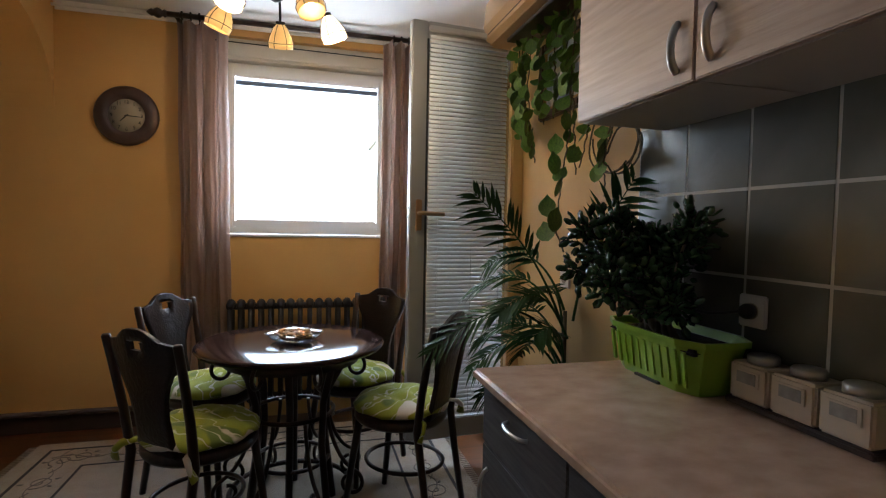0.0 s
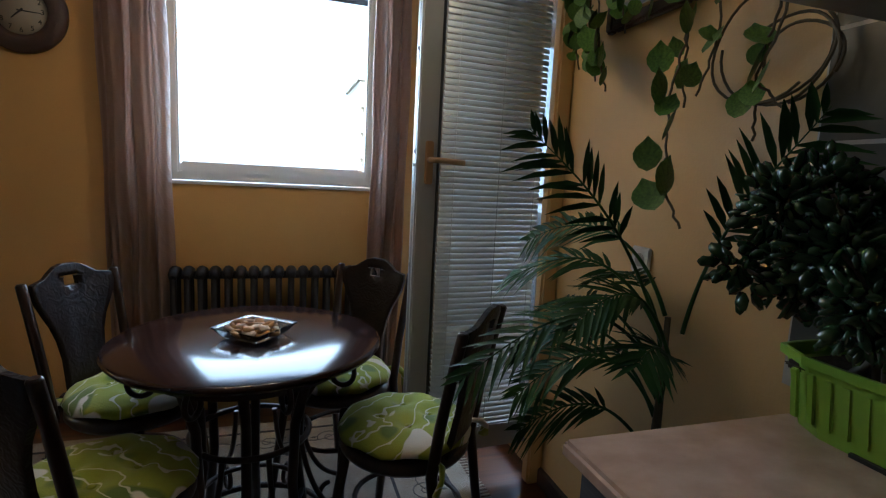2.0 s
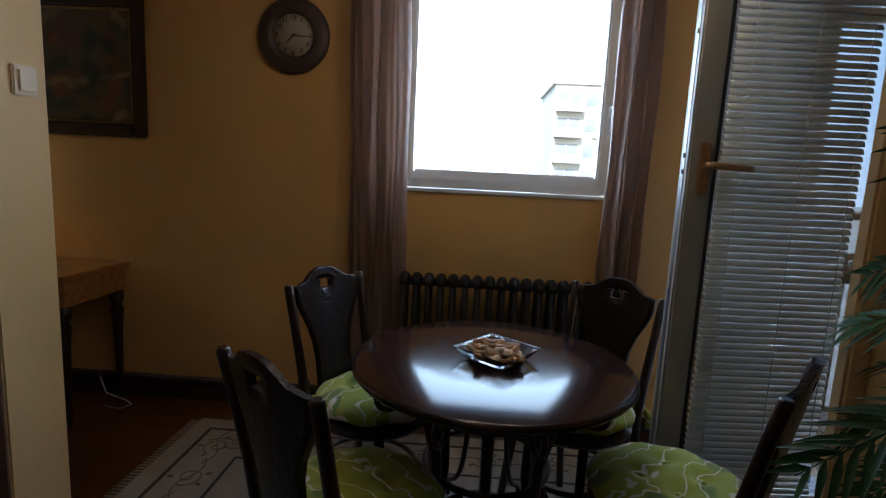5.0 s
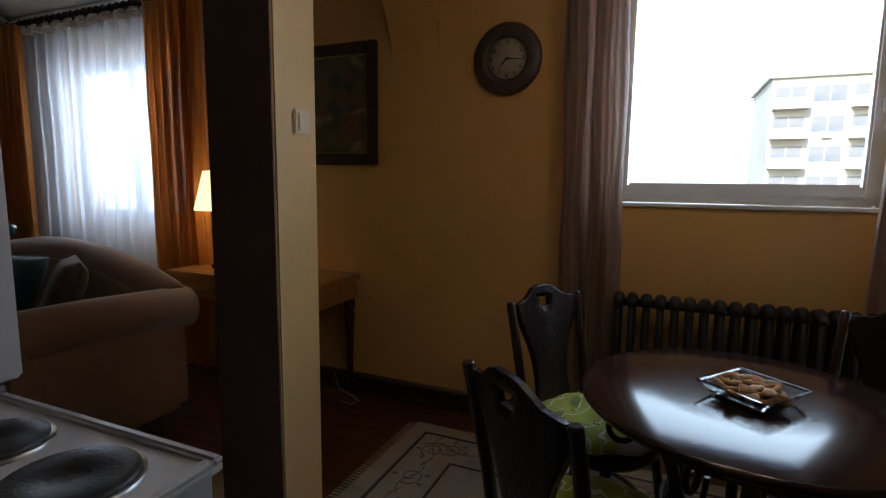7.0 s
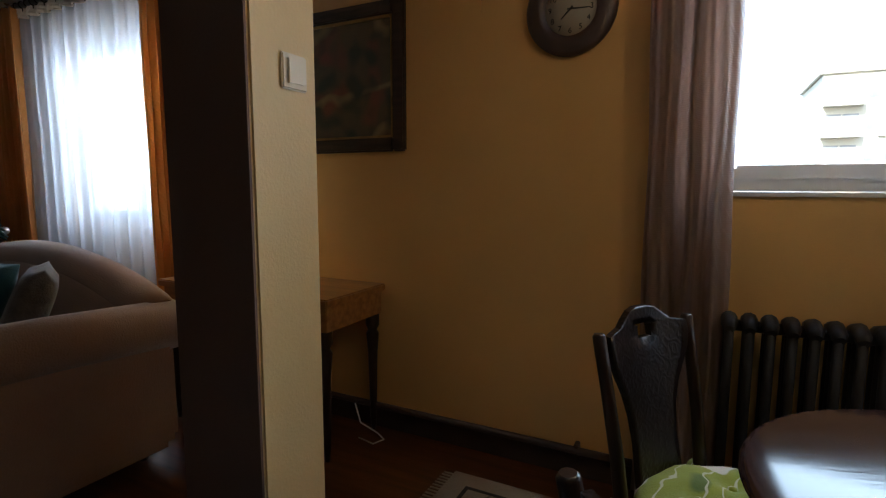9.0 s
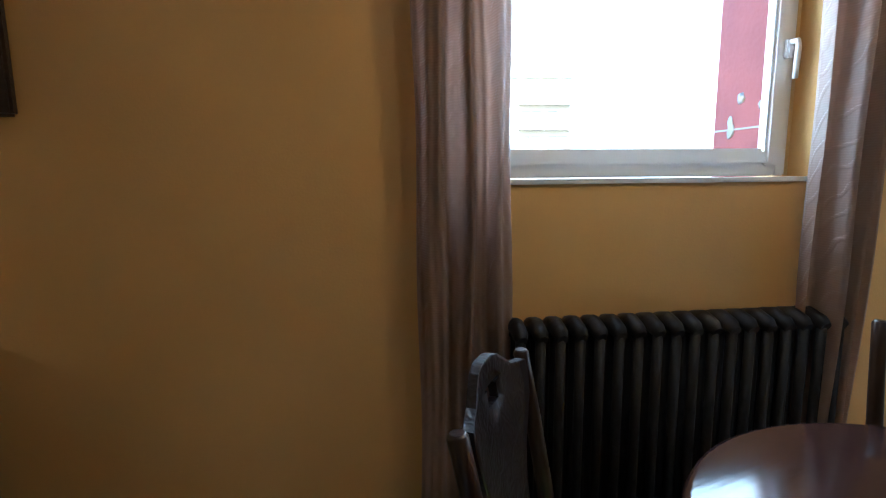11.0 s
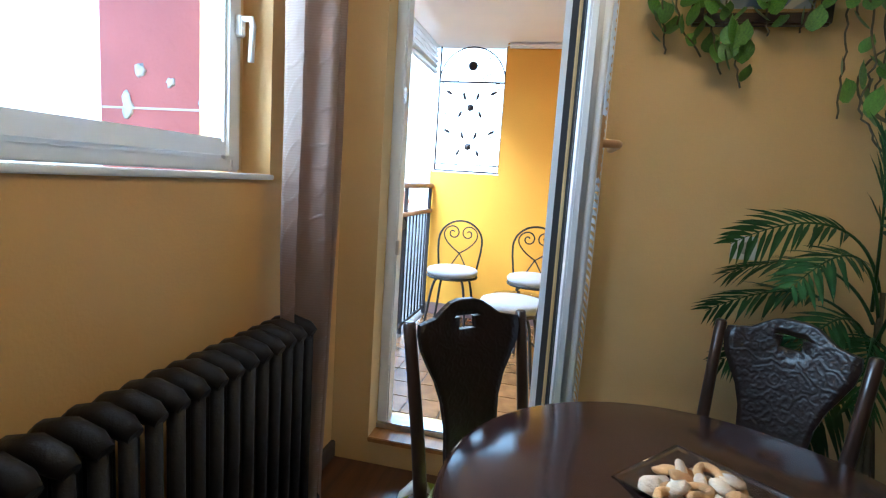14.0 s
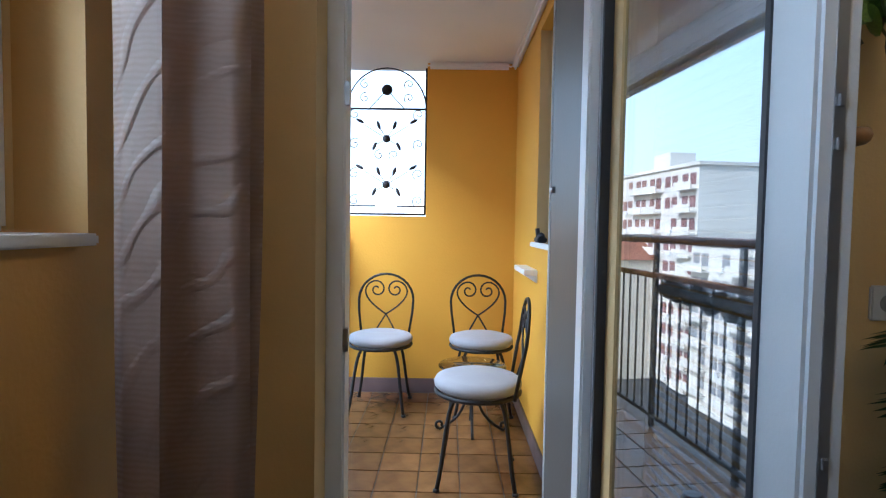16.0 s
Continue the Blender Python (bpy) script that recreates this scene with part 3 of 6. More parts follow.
# balcony door: frame in the wall, inner leaf open into the room, outer leaf open to the balcony
XD = XR + 0.135
d1 = thing("door_1", "white framed balcony door frame with a wooden step", "door frame", kind="structure")
s = Shape()
s.box(XD - 0.035, XD + 0.035, DY0, DY0 + 0.05, DZ0 + 0.04, DZ1, 0.006)
s.box(XD - 0.035, XD + 0.035, DY1 - 0.05, DY1, DZ0 + 0.04, DZ1, 0.006)
s.box(XD - 0.035, XD + 0.035, DY0 + 0.05, DY1 - 0.05, DZ1 - 0.05, DZ1, 0.006)
part("door_frame", s, M_PVC, d1)
s = Shape()
s.box(XD - 0.045, XD + 0.06, DY0, DY1, DZ0, DZ0 + 0.045, 0.006)
part("threshold", s, M_STEEL, d1, "grey metal threshold")
part("step", Shape().box(XR - 0.012, XD - 0.046, DY0, DY1, DZ0, DZ0 + 0.022, 0.004), M_DESK, d1, "reddish wooden step board")
s = Shape()
for z in (0.93, 1.56, 2.1):
    s.box(XD - 0.04, XD - 0.02, DY1 - 0.06, DY1 - 0.046, z - 0.03, z + 0.03, 0.002)
part("strike_plate", s, M_STEEL, d1)


def glazed_leaf(name, width, z0, z1, label, material, pane, stile=0.09, hinge=0.055):
    """A glazed leaf along +x from its hinge at the origin, faces along y."""
    d = thing(name, label, "door")
    s = Shape()
    t = 0.028
    s.box(0, hinge, -t, t, z0, z1, 0.006)
    s.box(width - stile, width, -t, t, z0, z1, 0.006)
    s.box(hinge, width - stile, -t, t, z0, z0 + 0.11, 0.006)
    s.box(hinge, width - stile, -t, t, z1 - 0.10, z1, 0.006)
    part("leaf_frame", s, material, d)
    s = Shape()
    s.box(hinge - 0.006, hinge + 0.004, -t - 0.004, t + 0.004, z0 + 0.10, z1 - 0.09)
    s.box(width - stile - 0.004, width - stile + 0.006, -t - 0.004, t + 0.004, z0 + 0.10, z1 - 0.09)
    part("gasket", s, M_GASKET, d)
    g = part("pane", Shape().box(hinge - 0.004, width - stile + 0.004, -0.006, 0.006, z0 + 0.105, z1 - 0.095), pane, d, "clear glass pane")
    g.visible_shadow = False
    return d


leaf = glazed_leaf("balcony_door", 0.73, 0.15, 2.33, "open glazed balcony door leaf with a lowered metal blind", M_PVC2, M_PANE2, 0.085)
leaf.matrix_basis = pose(XD - 0.01, DY0 - 0.003, 0, 0, 0, 184.2)
s = Shape()
s.box(0.668, 0.70, 0.028, 0.040, 1.26, 1.42, 0.004)
s.tube([(0.684, 0.034, 1.35), (0.684, 0.075, 1.35), (0.672, 0.082, 1.35), (0.56, 0.08, 1.345)], 0.011, 8)
part("door_handle", s, mat("brass_tan_handle", (0.45, 0.28, 0.15), 0.35, 0.4), leaf)
s = Shape()
s.box(0.729, 0.7315, -0.007, 0.007, 0.30, 2.2)
for z in (0.42, 0.95, 1.33, 1.38, 1.75, 2.1):
    s.box(0.731, 0.736, -0.004, 0.004, z - 0.007, z + 0.007, 0.001)
part("lock_strip", s, mat("lock_steel", (0.35, 0.35, 0.36), 0.4, 0.9), leaf)
blind = thing("venetian_blind", "closed grey metal venetian blind on the balcony door", "blind")
blind.matrix_basis = pose(XD - 0.01, DY0 - 0.003, 0, 0, 0, 184.2)
part("headrail", Shape().box(0.205, 0.645, 0.030, 0.056, 2.275, 2.30, 0.003), M_WHITEPL, blind)
part("bottom_rail", Shape().box(0.205, 0.645, 0.034, 0.056, 0.285, 0.30, 0.003), M_WHITEPL, blind)
s = Shape()
prof = [(-0.0125, -0.003), (-0.006, 0.0008), (0.0, 0.002), (0.006, 0.0008), (0.0125, -0.003)]
s.sheet(lambda u, v: ((0.207 + 0.433 * v, prof[round(u * 4)][0], prof[round(u * 4)][1]), (0, 0, 1)), 4, 1, 0.0008)
M_SLAT = mat("slat_paint", (0.72, 0.76, 0.78), 0.26, 0.0, (0.67, 0.71, 0.73), 3)
slat = s.mesh("slat")
z = 0.315
while z < 2.27:
    part("slat", slat, M_SLAT, blind, at=pose(0, 0.045, z, -55, 0, 0))
    z += 0.0225
s = Shape()
for x in (0.24, 0.40, 0.59):
    s.tube([(x, 0.058, 0.29), (x, 0.058, 2.28)], 0.0012, 5)
part("cord", s, M_WHITEPL, blind)

# outer leaf folded back outwards, a flat grey metal slab on its hinges
M_OUTER = mat("taupe_metal_face", (0.085, 0.08, 0.073), 0.45, 0.0, (0.07, 0.066, 0.06), 5, 0.05, 60)
outer = thing("balcony_outer_door", "taupe metal outer balcony door leaf folded back outwards", "door")
part("leaf", Shape().box(1.57, 2.03, DY0 + 0.003, DY0 + 0.030, 0.15, 2.33, 0.004), M_OUTER, outer)
part("edge_trim", Shape().box(2.031, 2.043, DY0 + 0.001, DY0 + 0.034, 0.15, 2.33, 0.003), M_PVC, outer, "white edge strip")
s = Shape()
s.lathe([(0.004, 0.0), (0.012, 0.0), (0.012, 0.012), (0.004, 0.016)], 14, m=Matrix.Translation((1.97, DY0 + 0.030, 1.36)) @ Matrix.Rotation(-math.pi / 2, 4, "X"))
part("latch", s, M_STEEL, outer)
for z in (0.45, 1.25, 2.05):
    part("hinge", Shape().tube([(1.563, DY0 + 0.030, z - 0.045), (1.563, DY0 + 0.030, z + 0.045)], 0.009, 8), M_STEEL, outer)

# ---- balcony ----
BX0, BX1, BY0, BY1, BZ = XR + 0.3, 3.95, 2.03, 3.30, 2.41
structure("balcony_floor", Shape().box(BX0, BX1, BY0, BY1, -0.12, -0.006), M_BGROUT, "grouted bed of the balcony floor", "floor")
structure("balcony_ceiling", Shape().box(BX0, BX1 + 0.2, BY0 - 0.2, BY1 + 0.1, BZ, BZ + 0.15), M_BALCEIL, "off-white painted balcony ceiling", "ceiling")
GY0, GZ0 = 2.685, 1.30
s = Shape()
s.box(BX1, BX1 + 0.2, BY0 - 0.2, GY0, -0.12, BZ)
s.box(BX1, BX1 + 0.2, GY0, BY1, -0.12, GZ0)
structure("balcony_wall_end", s, M_BALWALL, "bright yellow painted balcony end wall")
BWX0, BWX1, BWZ0, BWZ1 = 2.0, 3.02, 1.15, 2.3
wall_y("balcony_wall_side", BY0 - 0.2, BY0, BX0, BX1, -0.12, BZ, [(BWX0, BWX1, BWZ0, BWZ1)], M_BALWALL, "bright yellow painted balcony side wall with a window")
# near-black sheet, added for the darkness of the unseen room behind the window
structure("dark_sheet_behind_window", Shape().box(BX0, BX1, BY0 - 0.8, BY0 - 0.6, -0.12, BZ), M_GASKET, "near-black sheet standing in for the unlit room behind the balcony window")
s = Shape()
s.box(BX0, BX1 - 0.012, BY0, BY0 + 0.012, -0.006, 0.10, 0.003)
s.box(BX1 - 0.012, BX1, BY0, BY1, -0.006, 0.10, 0.003)
structure("balcony_skirting", s, M_BSKIRT, "mauve tiled skirting along the balcony", "skirting")
s = Shape()
s.box(BX0, BX1 - 0.012, BY0, BY0 + 0.05, BZ - 0.05, BZ - 0.001, 0.02)
s.box(BX1 - 0.05, BX1, BY0 + 0.05, GY0, BZ - 0.05, BZ - 0.001, 0.02)
structure("balcony_trim", s, M_BALCEIL, "white cove of the balcony ceiling", "trim")
bw = thing("balcony_window", "dark metal framed window with a white sill on the balcony", "window", kind="structure")
s = Shape()
for a in ((BWX0, BWX0 + 0.04, BWZ0, BWZ1), (BWX1 - 0.04, BWX1, BWZ0, BWZ1), (BWX0 + 0.04, BWX1 - 0.04, BWZ0, BWZ0 + 0.04), (BWX0 + 0.04, BWX1 - 0.04, BWZ1 - 0.04, BWZ1),
          (BWX0 + 0.04, BWX1 - 0.04, 1.70, 1.73), (2.5, 2.53, BWZ0 + 0.04, 1.70), (2.5, 2.53, 1.73, BWZ1 - 0.04)):
    s.box(a[0], a[1], BY0 - 0.12, BY0 - 0.08, a[2], a[3], 0.003)
part("window_frame", s, M_GASKET, bw)
g = part("pane", Shape().box(BWX0 + 0.03, BWX1 - 0.03, BY0 - 0.103, BY0 - 0.097, BWZ0 + 0.03, BWZ1 - 0.03), M_PANE2, bw)
g.visible_shadow = False
part("window_sill", Shape().box(BWX0 - 0.03, BWX1 + 0.03, BY0 - 0.08, BY0 + 0.03, BWZ0 - 0.025, BWZ0, 0.004), M_CEIL, bw)
s = Shape()
s.box(BWX1 - 0.002, BWX1 + 0.0, BY0 - 0.079, BY0 - 0.001, BWZ0, BWZ1)
part("reveal", s, M_WALLW, bw)
# clutter on the sill, white bracket shelf
s = Shape()
s.box(2.86, 2.98, BY0 - 0.03, BY0 + 0.02, BWZ0, BWZ0 + 0.03, 0.006)
s.tube([(2.96, BY0, BWZ0 + 0.03), (2.965, BY0 + 0.005, BWZ0 + 0.075)], 0.012, 8)
s.blob((2.90, BY0 - 0.005, BWZ0 + 0.035), (0.03, 0.02, 0.02), 2)
tagged(part("sill_clutter", s, M_GASKET), "small dark odds and ends on the balcony window sill", "clutter")
s = Shape()
s.box(2.95, 3.35, BY0 + 0.0, BY0 + 0.075, 0.97, 1.0, 0.003)
s.box(2.95, 3.35, BY0 + 0.0, BY0 + 0.008, 0.93, 0.97, 0.002)
tagged(part("wall_shelf", s, M_PVC), "small white shelf fixed to the yellow wall", "shelf")

# railing along the outer edge
YB = 3.275
rail = thing("balcony_railing", "metal balcony railing with a brown handrail", "railing")
s = Shape()
s.tube([(BX0 - 0.1, YB, 1.17), (BX1, YB, 1.17)], 0.024, 10)
part("handrail", s, M_RAILW, rail)
s = Shape()
s.box(BX0, BX1, YB - 0.02, YB + 0.02, 0.93, 0.965, 0.006)
part("middle_rail", s, M_RAILW, rail)
part("lower_rail", Shape().box(BX0, BX1, YB - 0.015, YB + 0.015, 0.06, 0.085, 0.004), M_IRON, rail)
post = Shape().box(-0.014, 0.014, -0.014, 0.014, 0.0, 1.15, 0.003).mesh("post")
for x in (1.72, 2.45, 3.2, 3.9):
    part("post", post, M_IRON, rail, at=pose(x, YB, 0))
bal = Shape().tube([(0, 0, 0.08), (0, 0, 0.935)], 0.007, 6).mesh("baluster")
x = 1.80
while x < 3.88:
    part("baluster", bal, M_IRON, rail, at=pose(x, YB, 0))
    x += 0.095
s = Shape()
pts = [(1.72 + 1.42 * k / 40, YB + 0.035 + 0.012 * math.sin(k * 1.9), 0.875 + 0.018 * math.sin(k * 1.3) - 0.02 * math.sin(math.pi * k / 40)) for k in range(41)]
s.tube(pts, [0.055 + 0.014 * math.sin(k * 2.3) + 0.008 * math.sin(k * 0.9) for k in range(41)], 10)
tagged(part("rolled_screen", s, M_TARP), "dark rolled screen tied to the balcony railing", "screen")

# wrought iron grille in the end opening
gr = thing("iron_grille", "black wrought iron grille with leaves and scrolls", "grille")
X = BX1 + 0.08
y0, y1, z0, z1 = GY0 + 0.01, BY1 - 0.02, GZ0 + 0.015, BZ - 0.015
yc = (y0 + y1) / 2
s = Shape()
for a in (((X, y0, z0), (X, y0, z1)), ((X, y1, z0), (X, y1, z1)), ((X, y0, z0), (X, y1, z0)), ((X, y0, z1 - 0.30), (X, y1, z1 - 0.30))):
    s.tube(a, 0.008, 6)
part("grille_frame", s, M_IRON, gr)
s = Shape()
R = (y1 - y0) / 2
s.tube([(X, yc - R * math.cos(math.pi * k / 20), z1 - 0.30 + 0.30 * math.sin(math.pi * k / 20)) for k in range(21)], 0.006, 6)
s.tube([(X, yc, z1 - 0.16), (X, y0 + 0.16, z1 - 0.30)], 0.004, 5)
s.tube([(X, yc, z1 - 0.16), (X, y1 - 0.16, z1 - 0.30)], 0.004, 5)
part("grille_arch", s, M_IRON, gr)
for sd in (-1, 1):
    for zz in (z0 + 0.10, z0 + 0.30, z0 + 0.52, z0 + 0.74):
        part("scroll", Shape().tube(spiral((X, yc + sd * (R - 0.055), zz), 0.005, 0.045, 0.5, 1.25 * sd, 18, (0, 1, 0)), 0.004, 5), M_IRON, gr)
    for zz in (z0 + 0.44, z1 - 0.12, z1 - 0.22):
        part("scroll", Shape().tube(spiral((X, yc + sd * 0.055 * (1 if zz < z1 - 0.25 else 3), zz), 0.005, 0.04, 0.5, 1.2 * sd, 18, (0, 1, 0)), 0.004, 5), M_IRON, gr)
    part("cross_bar", Shape().tube([(X, yc + sd * 0.08, z0 + 0.06), (X, y0 if sd < 0 else y1, z0 + 0.06)], 0.006, 5), M_IRON, gr)
leafm = Shape().blob((0, 0, 0), (0.006, 0.013, 0.034), 2).mesh("iron_leaf")
rose = Shape().lathe([(0.001, -0.012), (0.03, -0.01), (0.04, 0), (0.03, 0.012), (0.001, 0.02)], 14, m=Matrix.Rotation(math.pi / 2, 4, "Y")).mesh("rosette")
for k, (zz, sc) in enumerate(((z1 - 0.16, 1.05), (z0 + 0.56, 0.75), (z0 + 0.22, 0.75))):
    part("rosette", rose, M_IRON, gr, at=pose(X, yc, zz) @ Matrix.Scale(sc, 4))
    if k:
        s = Shape()
        for sd in (-1, 1):
            for dy, dz, an in ((0.20, 0.13, 62), (0.06, 0.10, 18), (0.09, -0.055, 24)):
                part("iron_leaf", leafm, M_IRON, gr, at=pose(X, yc + sd * dy, zz + dz, -sd * an if dz > 0 else sd * an))
                s.tube([(X, yc, zz), (X, yc + sd * dy * 0.8, zz + dz * 0.75)], 0.003, 5)
        part("twig", s, M_IRON, gr)

# ---- iron balcony chairs ----


def iron_chair():
    """Seat centre over the origin, back at -y."""
    c = thing("bistro_chair", "black wrought iron chair with a heart back and white seat pad", "chair", group="balcony chairs")
    s = Shape()
    pts = [(-0.165, -0.17, 0.44), (-0.19, -0.20, 0.62)] + [(-0.195 * math.cos(math.pi * k / 14), -0.215 - 0.02 * math.sin(math.pi * k / 14), 0.70 + 0.185 * math.sin(math.pi * k / 14)) for k in range(15)] + \
          [(0.19, -0.20, 0.62), (0.165, -0.17, 0.44)]
    s.tube(pts, 0.009, 7)
    part("back_hoop", s, M_IRON, c)
    for sd in (-1, 1):
        s = Shape()
        s.tube(bez((0, -0.215, 0.60), (sd * 0.10, -0.22, 0.66), (sd * 0.19, -0.225, 0.74), (sd * 0.13, -0.225, 0.81), 10) +
               spiral((sd * 0.068, -0.225, 0.775), 0.068, 0.012, 0.4 if sd > 0 else math.pi - 0.4, 1.35 * sd, 20)[1:], 0.006, 6)
        s.tube(bez((0, -0.215, 0.60), (sd * 0.03, -0.21, 0.55), (sd * 0.06, -0.19, 0.50), (sd * 0.09, -0.185, 0.45), 6), 0.006, 6)
        part("heart_scroll", s, M_IRON, c)
    s = Shape()
    s.tube([(0.205 * math.cos(2 * math.pi * k / 24), 0.205 * math.sin(2 * math.pi * k / 24), 0.435) for k in range(25)], 0.011, 7)
    part("seat_ring", s, M_IRON, c)
    s = Shape()
    s.lathe([(0.02, 0.440), (0.19, 0.442), (0.212, 0.46), (0.215, 0.478), (0.205, 0.496), (0.17, 0.507), (0.02, 0.512)], 28)
    part("seat_pad", s, M_SEATP, c, "white round seat pad")
    for a in (45, 135, 225, 315):
        ca, sa = math.cos(radians(a)), math.sin(radians(a))
        s = Shape()
        s.tube(bez((ca * 0.13, sa * 0.13, 0.43), (ca * 0.21, sa * 0.21, 0.40), (ca * 0.20, sa * 0.20, 0.2), (ca * 0.255, sa * 0.255, 0.012), 10), 0.0105, 7)
        s.blob((ca * 0.257, sa * 0.257, 0.012), (0.018, 0.018, 0.012), 1)
        part("leg", s, M_IRON, c)
    return c


ch = iron_chair()
ch.matrix_basis = pose(3.60, 2.96, 0, 0, 0, 88)
copy_thing(ch, pose(3.60, 2.285, 0, 0, 0, 93))
copy_thing(ch, pose(2.66, 2.36, 0, 0, 0, -4))
ft = thing("foot_rest", "low iron stand with a yellow glass top", "stand", (3.22, 2.36, 0), 0)
s = Shape()
s.lathe([(0.01, 0.395), (0.20, 0.395), (0.205, 0.40), (0.20, 0.405), (0.01, 0.405)], 24)
part("top", s, glass_mat("tinted_glass", (0.85, 0.8, 0.5), 0.05), ft)
s = Shape()
for sd in (-1, 1):
    s.tube(bez((0, sd * 0.03, 0.395), (0, sd * 0.03, 0.2), (0, sd * 0.02, 0.1), (0, sd * 0.19, 0.012), 10) + spiral((0, sd * 0.19, 0.04), 0.028, 0.01, -math.pi / 2, 0.9 * sd, 10, (0, 1, 0))[1:], 0.009, 6)
    s.tube(bez((sd * 0.03, 0, 0.395), (sd * 0.03, 0, 0.2), (sd * 0.02, 0, 0.1), (sd * 0.15, 0, 0.012), 10), 0.009, 6)
part("base", s, M_IRON, ft)
s = Shape()
s.lathe([(0.005, 0.05), (0.06, 0.045), (0.085, 0.02), (0.09, 0)], 18, (2.35, 2.6, BZ - 0.05))
lt = tagged(part("balcony_light", s, M_PVC), "small white round balcony ceiling light", "lamp")

# ---- outside ----
GZ = -20.0
structure("ground", Shape().box(-400, 400, -300, 500, GZ - 1, GZ), M_ASPH, "grey street level far below", "ground")
# emission gradient for a curved sheet that stands in for the bright low sky
M_SKYGLOW = bpy.data.materials.new("backdrop_glow")
M_SKYGLOW.use_nodes = True
hn, hl = M_SKYGLOW.node_tree.nodes, M_SKYGLOW.node_tree.links
hn.remove(hn["Principled BSDF"])
he, hc, hx, hr = hn.new("ShaderNodeEmission"), hn.new("ShaderNodeTexCoord"), hn.new("ShaderNodeSeparateXYZ"), hn.new("ShaderNodeValToRGB")
hl.new(hc.outputs["Generated"], hx.inputs[0])
hl.new(hx.outputs[2], hr.inputs[0])
hr.color_ramp.elements[0].position, hr.color_ramp.elements[0].color = 0.10, (0.86, 0.94, 1.0, 1)
hr.color_ramp.elements[1].position, hr.color_ramp.elements[1].color = 0.60, (0.58, 0.80, 1.0, 1)
hl.new(hr.outputs[0], he.inputs[0])
he.inputs[1].default_value = 1.0
hl.new(he.outputs[0], hn["Material Output"].inputs[0])
s = Shape()
s.sheet(lambda u, v: ((330 * math.cos(math.pi * (u * 1.3 - 0.15)), 60 + 330 * math.sin(math.pi * (u * 1.3 - 0.15)), GZ + 0.1 + 300 * v), (0, 0, 1)), 40, 6, 0.5)
structure("backdrop", s, M_SKYGLOW, "glowing curved sheet standing in for the bright sky over the town", "sky")
structure("facade_wing", Shape().box(1.10, 1.40, YN + T, 3.88, -19.9, 4.5), M_RED, "red painted wing wall with peeling patches", "wall")
rnd = random.Random(4)
s = Shape()
for k in range(9):
    yy, zz = 3.3 + rnd.random() * 0.52, 1.35 + rnd.random() * 0.95
    w, h = rnd.uniform(0.01, 0.03), rnd.uniform(0.012, 0.06)
    s.blob((1.0985, yy, zz), (0.004, w, h), 2, wob=0.9, seed=k * 3.1)
s.box(1.096, 1.1, 3.26, 3.87, 1.418, 1.426)
structure("peeling_patches", s, M_PATCH, "bare plaster patches on the red wall", "wall")


def apartment(name, x0, x1, y0, y1, z1, nx, nz, material, label, balconies=True, seed=0, shutter=M_WINDARK, side=True):
    """A block whose south face (y0) has windows and balconies, storeys 2.9 m apart."""
    rr = random.Random(seed)
    a = thing(name, label, "building", ((x0 + x1) / 2, y0, GZ))
    ox, oy, oz = (x0 + x1) / 2, y0, GZ
    part("wall", Shape().box(x0 - ox, x1 - ox, 0, y1 - y0, 0, z1 - oz), material, a)
    part("roof", Shape().box(x0 - ox - 0.3, x1 - ox + 0.3, -0.3, y1 - y0 + 0.3, z1 - oz, z1 - oz + 0.5, 0.05), material, a)
    part("stair_tower", Shape().box(-2.2, 2.2, 2, 6, z1 - oz + 0.5, z1 - oz + 3.0, 0.05), material, a)
    step = (x1 - x0) / nx
    win = Shape().box(-0.62, 0.62, -0.04, 0.10, -0.75, 0.75, 0.02).mesh("window")
    slab = Shape()
    slab.box(-step * 0.46, step * 0.46, -1.1, 0.05, -0.12, 0.0)
    slab.box(-step * 0.46, step * 0.46, -1.1, -1.02, 0.0, 0.95)
    slab = slab.mesh("balcony")
    for j in range(nz):
        zz = z1 - oz - 1.6 - 2.9 * j
        if zz < 1.5:
            break
        for i in range(nx):
            xx = x0 - ox + (i + 0.5) * step
            w = part("window", win, shutter if rr.random() < 0.45 else M_WINDARK, a, at=pose(xx - step * 0.2, 0, zz))
            if rr.random() < 0.9:
                part("window", win, M_WINDARK, a, at=pose(xx + step * 0.22, 0, zz))
            if balconies and i % 3 != 1:
                part("balcony", slab, material, a, at=pose(xx, 0, zz - 1.35))
            elif rr.random() < 0.4:
                part("cooling_unit", Shape().box(-0.4, 0.4, -0.35, 0, -0.3, 0.3, 0.03), M_PVC, a, at=pose(xx, 0, zz - 1.1))
    if side:
        for j in range(nz):
            zz = z1 - oz - 1.6 - 2.9 * j
            if zz > 1.5:
                part("side_window", Shape().box(x1 - ox - 0.1, x1 - ox + 0.04, 3, 4.2, zz - 0.7, zz + 0.7, 0.02), M_WINDARK, a)
    return a


apartment("apartment_block", 9.0, 22.0, 62, 74, 12.0, 4, 9, M_STONE2, "cream apartment block with balconies across the street", seed=1)
apartment("white_apartment_house", 60, 84, 42, 56, 9.5, 6, 10, M_STONE, "white apartment house with loggias and shutters", seed=3, shutter=M_SHUTR)
apartment("pale_apartment_house", 36, 58, 40, 52, -0.5, 6, 7, M_STONE, "pale lower apartment house with maroon shutters", seed=5, shutter=M_SHUTR)
apartment("low_apartment_house", 88, 130, 60, 72, 3.5, 9, 8, M_STONE2, "low buff apartment house in the distance", seed=6)
